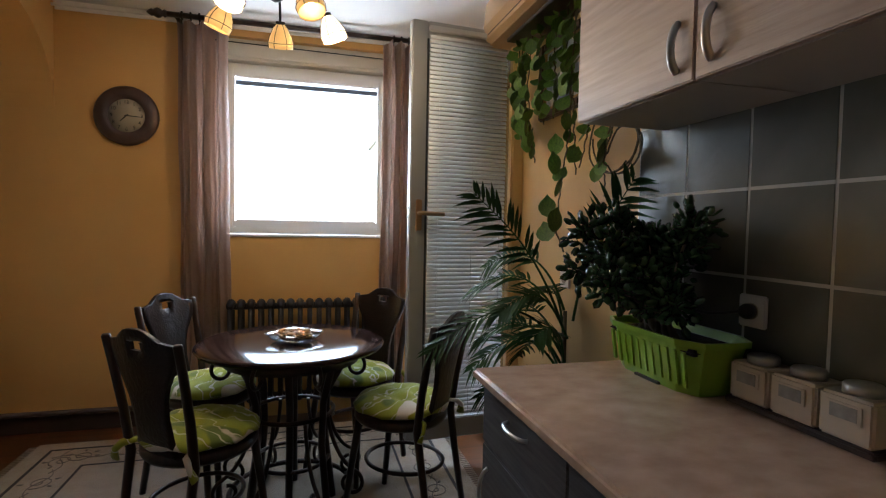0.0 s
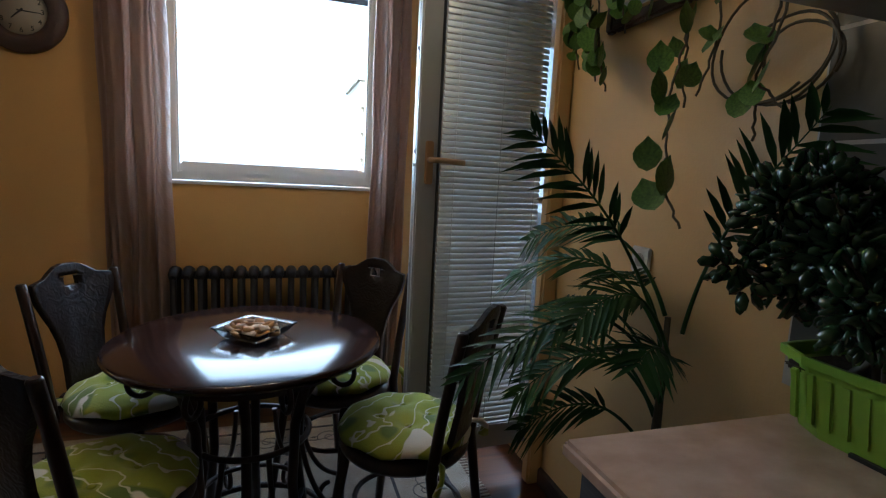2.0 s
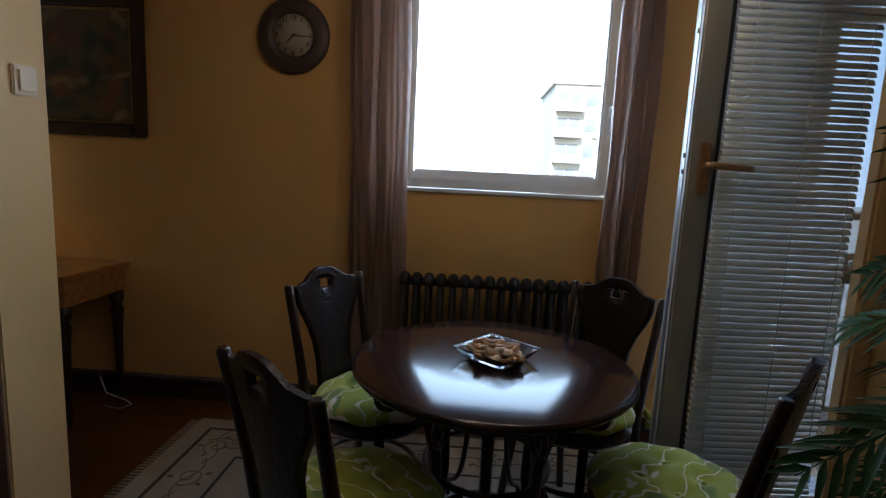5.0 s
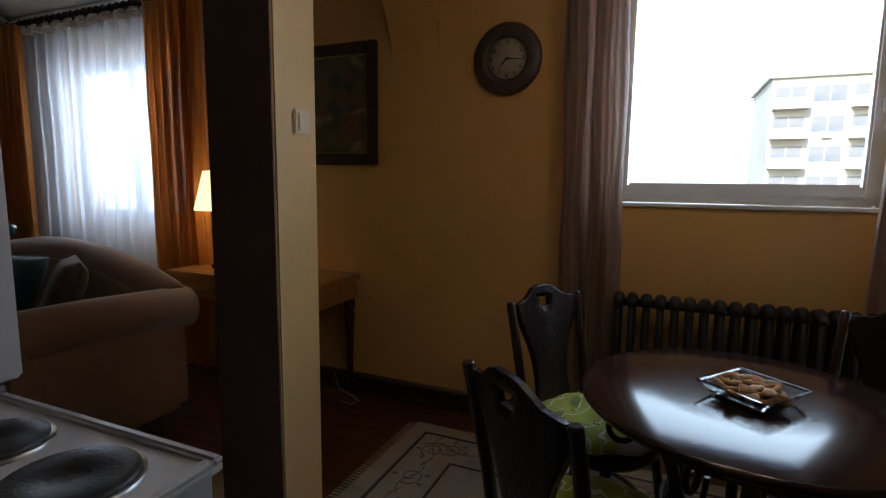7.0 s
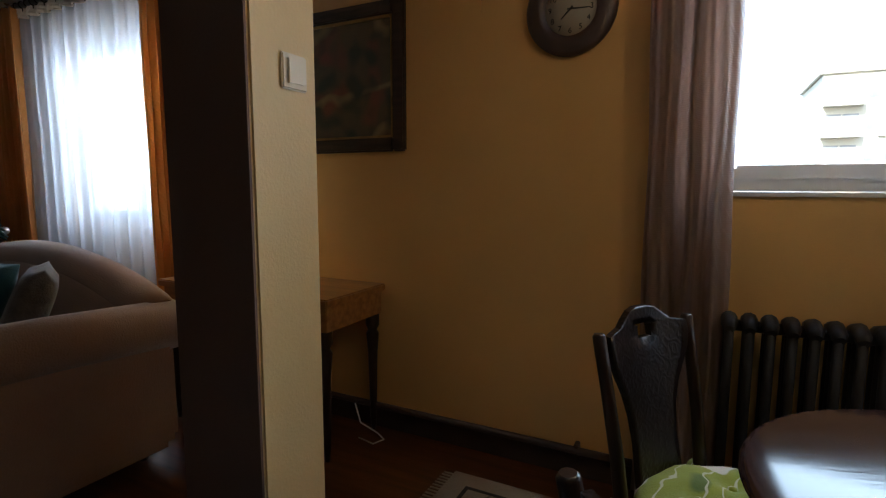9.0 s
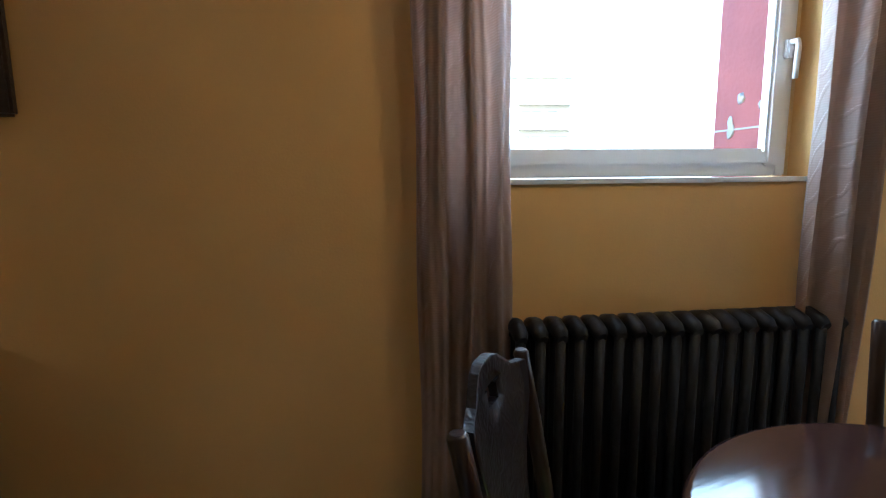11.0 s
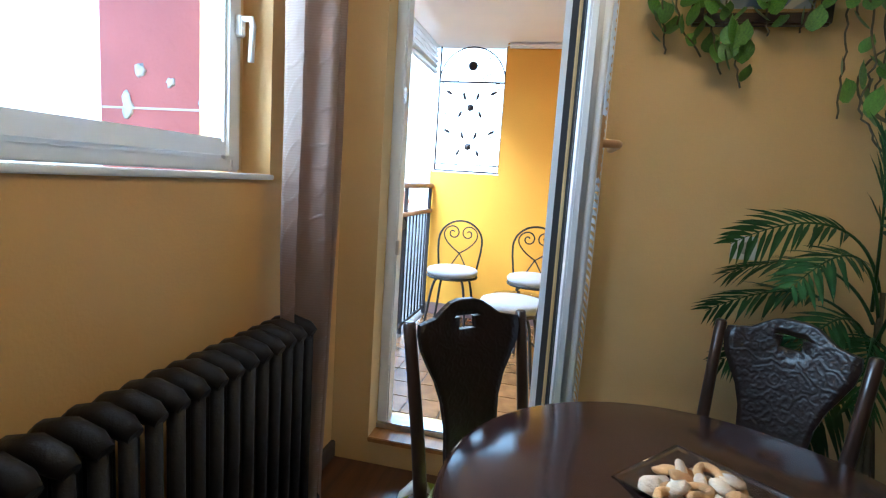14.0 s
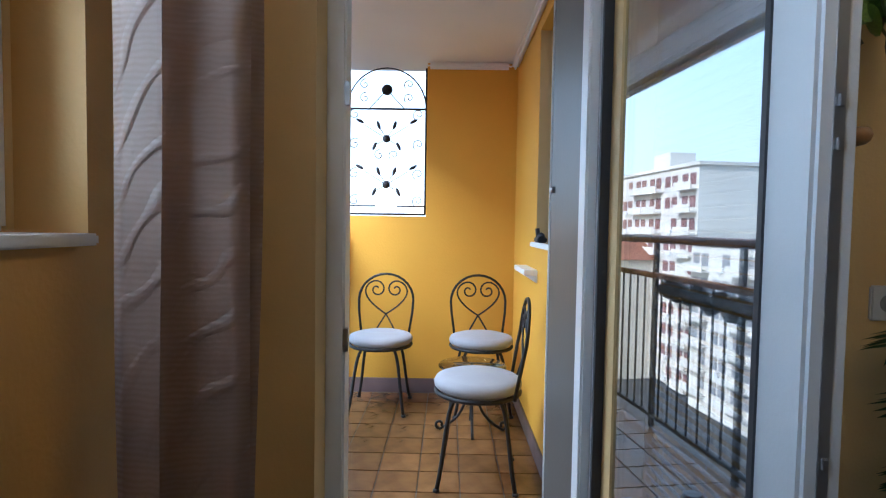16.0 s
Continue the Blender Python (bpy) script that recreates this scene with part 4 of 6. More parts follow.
apartment("distant_apartment_house", -50, -22, 95, 108, 6.0, 7, 9, M_STONE2, "hazy apartment house far away", seed=7)
s = Shape()
s.prism([(-6, 0), (6, 0), (0, 3.2)], 16)
rf = tagged(part("tiled_roof_house", s, M_ROOFR, at=pose(74, 34, -3.0)), "low house with a red tiled roof", "house")
structure("house_base", Shape().box(68.4, 79.6, 26.4, 41.6, GZ, -3.0), M_STONE2, "buff wall under the red tiled roof", "wall")

# ---- dining table ----
TX, TY = 0.216, 1.862
tb = thing("dining_table", "round dark wooden pedestal table with bentwood scrolls", "table", (TX, TY, 0.012), 20)
s = Shape()
s.lathe([(0.01, 0.710), (0.385, 0.710), (0.404, 0.716), (0.412, 0.727), (0.408, 0.736), (0.398, 0.740), (0.2, 0.7405), (0.01, 0.7405)], 72)
part("tabletop", s, M_TABLE, tb, "polished dark table top")
s = Shape()
s.lathe([(0.285, 0.655), (0.30, 0.655), (0.302, 0.709), (0.285, 0.709)], 40, caps=False)
part("apron", s, M_DARKWOOD, tb)
for k in range(8):
    a = 2 * math.pi * (k + 0.5) / 8
    ca, sa = math.cos(a), math.sin(a)
    rr = 0.155 if k % 2 else 0.20
    s = Shape()
    s.tube([(ca * 0.255, sa * 0.255, 0.68), (ca * rr, sa * rr, 0.5), (ca * rr * 0.95, sa * rr * 0.95, 0.3), (ca * (rr + 0.03), sa * (rr + 0.03), 0.0)], 0.016, 9)
    part("leg", s, M_DARKWOOD, tb)
for k in range(8):
    a = 2 * math.pi * k / 8
    ca, sa = math.cos(a), math.sin(a)
    ax = (ca, sa, 0)
    s = Shape()
    s.tube(spiral((ca * 0.30, sa * 0.30, 0.645), 0.058, 0.02, 2.2, -1.0, 18, ax), 0.0085, 7)
    part("upper_scroll", s, M_DARKWOOD, tb)
    s = Shape()
    s.tube(bez((ca * 0.17, sa * 0.17, 0.42), (ca * 0.19, sa * 0.19, 0.28), (ca * 0.24, sa * 0.24, 0.2), (ca * 0.30, sa * 0.30, 0.17), 8) +
           spiral((ca * 0.285, sa * 0.285, 0.11), 0.062, 0.03, 1.3, -0.95, 16, ax)[1:], 0.009, 7)
    part("lower_scroll", s, M_DARKWOOD, tb)
for r, z, t in ((0.185, 0.42, 0.010), (0.27, 0.055, 0.012), (0.165, 0.20, 0.009)):
    s = Shape()
    s.tube([(r * math.cos(2 * math.pi * k / 32), r * math.sin(2 * math.pi * k / 32), z) for k in range(33)], t, 8)
    part("ring", s, M_DARKWOOD, tb)

# ---- bentwood dining chairs ----


def splat_outline():
    half = [(0.088, 0.46), (0.083, 0.54), (0.080, 0.60), (0.088, 0.665), (0.106, 0.72), (0.130, 0.765), (0.149, 0.805), (0.156, 0.842), (0.152, 0.868), (0.127, 0.872),
            (0.100, 0.877), (0.076, 0.894), (0.050, 0.910), (0.023, 0.917)]
    return half


def dining_chair():
    """Seat centre over the origin, the back at -y."""
    c = thing("dining_chair", "dark bentwood dining chair with carved back and green print cushion", "chair", group="chairs round the table")
    lean = 0.055
    s = Shape()
    half = splat_outline()
    fill = []
    n = len(half)
    hole_c, hw, hh = 0.872, 0.036, 0.015
    yb = -0.165
    for fy in (-0.008, 0.008):
        rows = []
        for x, z in half:
            y = yb - lean * (z - 0.45) / 0.48 * 1.6 + fy
            cols = []
            for k in range(-6, 7):
                xx = x * k / 6
                cols.append(s.bm.verts.new((xx, y - 0.018 + 0.9 * xx * xx, z)))
            rows.append(cols)
        fill.append(rows)
    for i in range(n - 1):
        for k in range(12):
            cx = half[i][0] * (k - 5.5) / 6
            zc = (half[i][1] + half[i + 1][1]) / 2
            if abs(cx) < hw and 0.845 < zc < 0.876:
                continue
            for rows in fill:
                f = s.bm.faces.new((rows[i][k], rows[i][k + 1], rows[i + 1][k + 1], rows[i + 1][k]))
                f.smooth = True
    open_edges = [e for e in s.bm.edges if e.is_boundary]
    A, B = fill
    idx = {}
    for i in range(n):
        for k in range(13):
            idx[A[i][k]] = B[i][k]
    for e in open_edges:
        a, b = e.verts
        if a in idx and b in idx:
            try:
                s.bm.faces.new((a, b, idx[b], idx[a]))
            except ValueError:
                pass
    part("back_board", s, M_SPLAT, c, "glossy carved back board with a hand hole")
    for sd in (-1, 1):
        s = Shape()
        s.tube([(sd * 0.165, -0.235, 0.0), (sd * 0.158, -0.195, 0.25), (sd * 0.160, -0.168, 0.44), (sd * 0.166, -0.19, 0.60), (sd * 0.173, -0.225, 0.78), (sd * 0.176, -0.245, 0.872), (sd * 0.176, -0.2455, 0.878)],
               [0.015, 0.016, 0.0175, 0.0165, 0.0155, 0.0155, 0.011], 10)
        part("back_post", s, M_DARKWOOD, c)
    s = Shape()
    s.lathe([(0.165, 0.425), (0.195, 0.425), (0.206, 0.44), (0.206, 0.455), (0.195, 0.468), (0.165, 0.468)], 36)
    part("seat_frame", s, M_DARKWOOD, c)
    for sd in (-1, 1):
        s = Shape()
        s.tube([(sd * 0.135, 0.13, 0.43), (sd * 0.148, 0.155, 0.25), (sd * 0.165, 0.185, 0.0)], [0.017, 0.0155, 0.0135], 10)
        part("front_leg", s, M_DARKWOOD, c)
    s = Shape()
    s.tube([(0.155 * math.cos(2 * math.pi * k / 28), -0.02 + 0.175 * math.sin(2 * math.pi * k / 28), 0.24) for k in range(29)], 0.009, 8)
    part("stretcher_ring", s, M_DARKWOOD, c)
    # tufted round cushion
    s = Shape()
    tufts = [(0.075 * math.cos(a), 0.075 * math.sin(a)) for a in (0.6, 2.2, 3.74, 5.3)]

    def top(r, a):
        x, y = r * math.cos(a), r * math.sin(a)
        z = 0.052 * max(0.0, 1 - (r / 0.212) ** 3.2) ** 0.6
        for tx, ty in tufts:
            z -= 0.022 * math.exp(-((x - tx) ** 2 + (y - ty) ** 2) / 0.0009)
        return z + 0.006 * math.sin(a * 9) * (r / 0.21) ** 4
    nr, na = 14, 40
    rings = []
    for i in range(nr + 1):
        r = 0.212 * (i / nr) ** 0.8
        rings.append([s.bm.verts.new((r * math.cos(2 * math.pi * k / na), r * math.sin(2 * math.pi * k / na), 0.488 + top(r, 2 * math.pi * k / na))) for k in range(na)] if i else
                     [s.bm.verts.new((0, 0, 0.488 + top(0, 0)))])
    for k in range(na):
        f = s.bm.faces.new((rings[0][0], rings[1][k], rings[1][(k + 1) % na]))
        f.smooth = True
    for i in range(1, nr):
        for k in range(na):
            f = s.bm.faces.new((rings[i][k], rings[i + 1][k], rings[i + 1][(k + 1) % na], rings[i][(k + 1) % na]))
            f.smooth = True
    low = [s.bm.verts.new((0.17 * math.cos(2 * math.pi * k / na), 0.17 * math.sin(2 * math.pi * k / na), 0.4685)) for k in range(na)]
    for k in range(na):
        f = s.bm.faces.new((rings[nr][k], low[k], low[(k + 1) % na], rings[nr][(k + 1) % na]))
        f.smooth = True
    s.bm.faces.new(low)
    cu = part("cushion", s, M_CUSH, c, "tufted green leaf-print cushion")
    for tx, ty in tufts:
        part("button", Shape().blob((tx, ty, 0.488 + top(math.hypot(tx, ty), math.atan2(ty, tx)) + 0.004), (0.012, 0.012, 0.006), 1), M_CUSH, cu)
    for sd in (-1, 1):
        s = Shape()
        s.tube([(sd * 0.13, -0.15, 0.485), (sd * 0.16, -0.20, 0.48), (sd * 0.185, -0.21, 0.455), (sd * 0.20, -0.20, 0.415)], [0.006, 0.008, 0.007, 0.010], 6, flat=2.0)
        part("tie", s, M_CUSH, cu)
    return c


c0 = dining_chair()


def seat(bx, by, nx, ny):
    k = math.hypot(nx, ny)
    nx, ny = nx / k, ny / k
    return pose(bx + 0.235 * nx, by + 0.235 * ny, 0.012, 0, 0, math.degrees(math.atan2(-nx, ny)))


CHAIRS = ((-0.378, 2.21, 0.874, -0.486), (0.685, 2.312, -0.69, -0.72), (-0.253, 1.347, 0.62, 0.78), (0.866, 1.515, -0.76, 0.65))
c0.matrix_basis = seat(*CHAIRS[0])
for row in CHAIRS[1:]:
    copy_thing(c0, seat(*row))

# ---- rug ----
rug = thing("rug", "cream rug with dark border lines and scrolls", "rug", (-0.03, 1.82, 0))
s = Shape()
s.box(-1.14, 1.12, -0.98, 0.95, 0.0005, 0.010, 0.004)
part("carpet", s, M_RUG, rug)
s = Shape()
for d, w in ((0.09, 0.016), (0.32, 0.013)):
    x0, x1, y0, y1 = -1.14 + d, 1.12 - d, -0.98 + d, 0.95 - d
    for a in ((x0, x1, y0, y0 + w), (x0, x1, y1 - w, y1), (x0, x0 + w, y0 + w, y1 - w), (x1 - w, x1, y0 + w, y1 - w)):
        s.box(a[0], a[1], a[2], a[3], 0.0095, 0.0115)
part("border_line", s, M_RUGD, rug)
s = Shape()
rnd = random.Random(8)
for side in range(4):
    for k in range(7):
        t = (k + 0.5) / 7
        if side < 2:
            cx, cy, dx, dy = -1.0 + 2.0 * t, (0.745 if side else -0.775), (1, 0, 0), (0, 1, 0)
        else:
            cx, cy, dx, dy = (-0.935 if side == 2 else 0.915), -0.85 + 1.67 * t, (0, 1, 0), (1, 0, 0)
        sg = 1 if k % 2 else -1
        s.tube(spiral((cx, cy, 0.0102), 0.008, 0.062, 0.3, 1.5 * sg, 20, dx, dy), 0.0030, 5)
        s.tube(bez((cx - dx[0] * 0.14, cy - dx[1] * 0.14, 0.0102), (cx - dy[0] * 0.09 * sg, cy - dy[1] * 0.09 * sg, 0.0102), (cx + dy[0] * 0.09 * sg, cy + dy[1] * 0.09 * sg, 0.0102),
                   (cx + dx[0] * 0.14, cy + dx[1] * 0.14, 0.0102), 10), 0.0030, 5)
        for q in range(3):
            an = rnd.uniform(0, 6.28)
            s.blob((cx + 0.075 * math.cos(an), cy + 0.075 * math.sin(an), 0.0102), (0.016, 0.009, 0.0016), 1, Matrix.Rotation(an, 4, "Z"))
part("scroll", s, M_RUGS, rug)
s = Shape()
for k in range(90):
    y = -0.96 + 1.89 * k / 89
    for x, sg in ((-1.14, -1), (1.12, 1)):
        s.box(min(x, x + sg * 0.045), max(x, x + sg * 0.045), y - 0.004, y + 0.004, 0.0005, 0.004)
part("fringe", s, M_RUG, rug)["kind"] = "stuff"

# ---- radiator ----
rd = thing("radiator", "dark painted cast iron column radiator under the window", "radiator", (-0.178, YN - 0.135, 0.043))
s = Shape()
for y in (-0.055, 0, 0.055):
    s.tube([(0, y, 0.15), (0, y, 0.71)], 0.0155, 9)
for z, r in ((0.135, 0.024), (0.725, 0.024)):
    s.tube([(0, -0.072, z - (0.012 if z > 0.5 else -0.012)), (0, -0.05, z), (0, 0, z + (0.012 if z > 0.5 else -0.012)), (0, 0.05, z), (0, 0.072, z - (0.012 if z > 0.5 else -0.012))], [0.016, r, r + 0.002, r, 0.016], 10)
col = s.mesh("column")
for k in range(18):
    part("column", col, M_RAD, rd, at=pose(k * 0.0595, 0, 0))
for z in (0.14, 0.715):
    part("hub", Shape().tube([(-0.01, 0, z), (1.028, 0, z)], 0.02, 8), M_RAD, rd)
foot = Shape()
for y in (-0.05, 0.05):
    foot.tube([(0, y, -0.043), (0, y, 0.13)], [0.02, 0.014], 8)
foot = foot.mesh("foot")
for x in (0.0595, 0.952):
    part("foot", foot, M_RAD, rd, at=pose(x, 0, 0))
s = Shape()
s.tube([(-0.01, 0, 0.715), (-0.038, 0.03, 0.712), (-0.044, 0.08, 0.68), (-0.044, 0.115, 0.4), (-0.044, 0.115, 0.12)], 0.011, 8)
part("valve", s, M_RAD, rd, "dark painted valve and pipe")

# ---- curtains ----


def drape(name, x0, x1, y, z0, z1, folds, amp, label, material, seed=0, gather=0.0, category="curtain"):
    s = Shape()
    rr = random.Random(seed)
    ph = [rr.uniform(0, 6.28) for _ in range(4)]

    def fn(u, v):
        sp = 1 + gather * math.sin(math.pi * v) ** 2
        xm = (x0 + x1) / 2
        x = xm + (x0 - xm + (x1 - x0) * u) * sp
        k = 0.75 + 0.25 * math.sin(2.5 * v + ph[3])
        yy = y + amp * k * math.sin(2 * math.pi * folds * u + ph[0] + 0.35 * math.sin(3 * v + ph[2])) + amp * 0.35 * math.sin(2 * math.pi * folds * 2.3 * u + ph[1] + 1.1 * v)
        x += 0.008 * math.sin(4 * v + ph[2]) + 0.004 * math.sin(17 * v + 9 * u)
        return (x, yy, z1 + (z0 - z1) * v), (0, 1, 0)
    s.sheet(fn, max(30, int(folds * 14)), 40, 0.005)
    return tagged(part(name, s, material), label, category)


drape("curtain", -0.472, -0.192, YN - 0.135, 0.05, 2.475, 3.1, 0.040, "taupe satin curtain gathered beside the window", M_CURT, 1)
drape("curtain", 0.742, 0.918, YN - 0.165, 0.05, 2.475, 2.6, 0.058, "taupe satin curtain gathered between window and door", M_CURT, 2)
rod = thing("curtain_rod", "dark turned wooden curtain rod with rings", "curtain rod", (0.25, YN - 0.15, 2.505))
s = Shape()
s.tube([(-0.78, 0, 0), (0.86, 0, 0)], 0.0155, 10)
part("rod", s, M_DARKWOOD, rod)
for sd, x in ((-1, -0.78), (1, 0.86)):
    s = Shape()
    s.tube([(x + sd * k * 0.012, 0, 0) for k in range(10)], [0.0155, 0.024, 0.016, 0.026, 0.030, 0.027, 0.018, 0.022, 0.013, 0.005], 10)
    part("finial", s, M_DARKWOOD, rod)
for x in (-0.74, 0.845):
    s = Shape()
    s.tube([(x, 0, 0), (x, 0.10, 0.01), (x, 0.15, 0.0)], [0.012, 0.012, 0.022], 8)
    part("bracket", s, M_DARKWOOD, rod)
ring = Shape()
ring.tube([(0, 0.022 * math.cos(2 * math.pi * k / 14), 0.022 * math.sin(2 * math.pi * k / 14)) for k in range(15)], 0.004, 6)
ring.tube([(0, 0, -0.022), (0, 0, -0.042)], 0.003, 5)
ring = ring.mesh("ring")
for x in [-0.70 + 0.048 * k for k in range(6)] + [0.57 + 0.05 * k for k in range(5)]:
    part("ring", ring, M_IRON, rod, at=pose(x, 0, 0))
s = Shape()
s.tube([(-0.33, YN - 0.1, 2.40), (0.9, YN - 0.1, 2.385)], 0.0035, 6)
for x in (-0.32, 0.885):
    s.tube([(x, YN - 0.1, 2.39), (x, YN, 2.39)], 0.005, 6)
tagged(part("curtain_wire", s, M_IRON), "thin dark net curtain wire above the window", "wire")

# ---- clock ----
cl = thing("wall_clock", "round dark-rimmed wall clock with a beige face", "clock", (-0.785, YN - 0.006, 1.918))
s = Shape()
s.lathe([(0.100, 0.012), (0.106, 0.030), (0.125, 0.036), (0.165, 0.030), (0.178, 0.016), (0.178, 0.0), (0.10, 0.0)], 48, m=Matrix.Rotation(math.pi / 2, 4, "X"))
part("rim", s, M_CLOCKR, cl)
s = Shape()
s.lathe([(0.002, 0.004), (0.103, 0.004), (0.103, 0.014), (0.002, 0.014)], 40, m=Matrix.Rotation(math.pi / 2, 4, "X"))
part("face", s, M_CLOCKF, cl)


def flat_text(txt, size, material, parent, m, name="numeral"):
    cu = bpy.data.curves.new(name, "FONT")
    cu.body, cu.size, cu.extrude, cu.align_x, cu.align_y = txt, size, 0.0006, "CENTER", "CENTER"
    tmp = bpy.data.objects.new(name, cu)
    scene.collection.objects.link(tmp)
    bpy.context.view_layer.update()
    me = bpy.data.meshes.new_from_object(tmp)
    bpy.data.objects.remove(tmp)
    me.materials.clear()
    me.materials.append(material)
    ob = new(name, me)
    ob.parent = parent
    ob.matrix_basis = m
    return ob


for k in range(1, 13):
    a = radians(90 - 30 * k)
    flat_text(str(k), 0.030, M_BLACK, cl, pose(0.082 * math.cos(a), -0.0155, 0.082 * math.sin(a), 90))
for ang, ln, w in ((225 + 0, 0.05, 0.006), (93, 0.078, 0.0045)):
    a = radians(90 - ang)
    s = Shape()
    s.tube([(-0.012 * math.cos(a), -0.018, -0.012 * math.sin(a)), (ln * math.cos(a), -0.018, ln * math.sin(a))], [w * 0.7, w * 0.35], 6)
    part("clock_hand", s, M_BLACK, cl)

# louvred sunscreen over the balcony opening
lv = thing("sunscreen", "grey louvred sunscreen over the balcony opening", "sunscreen", (0, BY1 + 0.03, 0))
louv = Shape().box(BX0, BX1 + 0.1, -0.03, 0.03, -0.004, 0.004, 0.002).mesh("louvre")
for k in range(5):
    part("louvre", louv, M_WHITEPL, lv, at=pose(0, 0, 2.385 - 0.042 * k, -35))
part("louvre_rail", Shape().box(BX0, BX1 + 0.1, -0.02, 0.02, 2.17, 2.195, 0.003), M_WHITEPL, lv)

# ---- glass dish with biscuits ----
dish = thing("glass_dish", "square clear glass dish full of mixed biscuits", "dish", (0.227, 1.862, 0.7535), 6)
s = Shape()


def square_ring(s, prof):
    rows = []
    for r, z in prof:
        rows.append([s.bm.verts.new((sx * r, sy * r * 1.04, z)) for sx, sy in ((1, 0), (0, 1), (-1, 0), (0, -1))])
    for a, b in zip(rows, rows[1:]):
        for k in range(4):
            s.bm.faces.new((a[k], a[(k + 1) % 4], b[(k + 1) % 4], b[k]))
    s.bm.faces.new(list(reversed(rows[0])))
    s.bm.faces.new(rows[-1])


square_ring(s, [(0.079, 0.0), (0.096, 0.004), (0.124, 0.030), (0.132, 0.033), (0.133, 0.0355), (0.130, 0.0375), (0.124, 0.0355), (0.092, 0.010), (0.03, 0.009)])
part("bowl", s, M_DISH, dish)
rnd = random.Random(21)
ring_b = Shape()
ring_b.tube([(0.019 * math.cos(2 * math.pi * k / 12), 0.016 * math.sin(2 * math.pi * k / 12), 0) for k in range(13)], 0.0075, 7)
kinds = [(Shape().blob((0, 0, 0), (0.024, 0.017, 0.007), 2, wob=0.35, seed=3).mesh("biscuit"), M_COOKIE), (Shape().blob((0, 0, 0), (0.026, 0.010, 0.008), 2, wob=0.2, seed=7).mesh("biscuit"), M_COOKIE2),
         (ring_b.mesh("biscuit"), M_COOKIE), (Shape().blob((0, 0, 0), (0.021, 0.017, 0.008), 2, wob=0.5, seed=9).mesh("biscuit"), M_COOKIE2)]
for k in range(32):
    a, r = k * 2.4, 0.080 * math.sqrt((k % 21 + 0.5) / 21)
    me, ma = kinds[k % 4]
    b = tagged(part("biscuit", me, ma), "golden brown biscuit in the glass dish", "biscuit", "biscuits in the dish")
    lift = 0.022 + (0.015 if k >= 21 else 0.0)
    b.matrix_basis = pose(0.227 + r * math.cos(a), 1.862 + r * math.sin(a), 0.7535 + lift + (0.004 if r > 0.06 else 0), rnd.uniform(-22, 22), rnd.uniform(-22, 22), rnd.uniform(0, 360))

# ---- kitchen: base units, worktop, wall units, tiles ----
CY1 = 0.858
wt = tagged(part("worktop", Shape().box(0.747, XR - 0.012, -2.0, CY1, 0.84, 0.872, 0.008), M_COUNTER), "beige marbled kitchen worktop", "worktop")


def base_unit(y0, y1):
    b = thing("base_cabinet", "dark grey wood-grain kitchen base cabinet", "cabinet", (0.775, (y0 + y1) / 2, 0), group="kitchen base cabinets")
    w = (y1 - y0) / 2 - 0.001
    part("body", Shape().box(0.02, XR - 0.012 - 0.775, -w, w, 0.10, 0.839, 0.003), M_CABD, b)
    part("plinth", Shape().box(0.06, XR - 0.012 - 0.775, -w, w, 0.0, 0.099), M_BASE, b)
    for k, (z0, z1) in enumerate(((0.105, 0.66), (0.664, 0.835))):
        dr = part("front", Shape().box(0.0, 0.019, -w + 0.002, w - 0.002, z0, z1, 0.003), M_CABD, b)
        s = Shape()
        zc = z1 - 0.05 if k else z1 - 0.13
        if k:
            s.tube(bez((0, -0.06, zc), (-0.035, -0.06, zc), (-0.035, 0.06, zc), (0, 0.06, zc), 10), 0.006, 8)
        else:
            s.tube(bez((0, w - 0.05, zc - 0.07), (-0.035, w - 0.05, zc - 0.06), (-0.035, w - 0.05, zc + 0.06), (0, w - 0.05, zc + 0.07), 10), 0.006, 8)
        part("handle", s, M_STEEL, dr, "bowed steel handle")
    return b


for k in range(5):
    base_unit(CY1 - 0.02 - 0.5 * (k + 1), CY1 - 0.02 - 0.5 * k)


def wall_unit(y0, y1, hinge):
    b = thing("wall_cabinet", "light oak kitchen wall cabinet", "cabinet", (1.057, (y0 + y1) / 2, 1.60), group="kitchen wall cabinets")
    w = (y1 - y0) / 2 - 0.001
    part("body", Shape().box(0.02, XR - 1.057 - 0.003, -w, w, 0.0, 0.72, 0.002), M_CABIN, b)
    dr = part("front", Shape().box(0.0, 0.018, -w + 0.0015, w - 0.0015, 0.001, 0.718, 0.003), M_CABU, b)
    s = Shape()
    y = (w - 0.05) * hinge
    s.tube(bez((0, y, 0.03), (-0.026, y, 0.045), (-0.026, y, 0.115), (0, y, 0.138), 12), 0.006, 8, flat=1.5)
    part("handle", s, M_STEEL, dr, "bowed steel handle")
    return b


wall_unit(0.367, 0.85, -1)
for k in range(4):
    wall_unit(0.367 - 0.485 * (k + 1), 0.367 - 0.485 * k, 1 if k % 2 == 0 else -1)

tw = structure("tile_bed", Shape().box(XR - 0.0138, XR - 0.001, -2.0, 0.975, 0.8725, 1.84), M_GROUT, "light grout bed behind the wall tiles", "wall")
tile = Shape().box(-0.0035, 0.0035, -0.1105, 0.1105, -0.1105, 0.1105, 0.0015).mesh("tile")
for i in range(9):
    for j in range(4):
        part("tile", tile, M_TILE, tw, at=pose(XR - 0.0115, 0.975 - 0.114 - 0.227 * i, 1.055 + 0.227 * j))

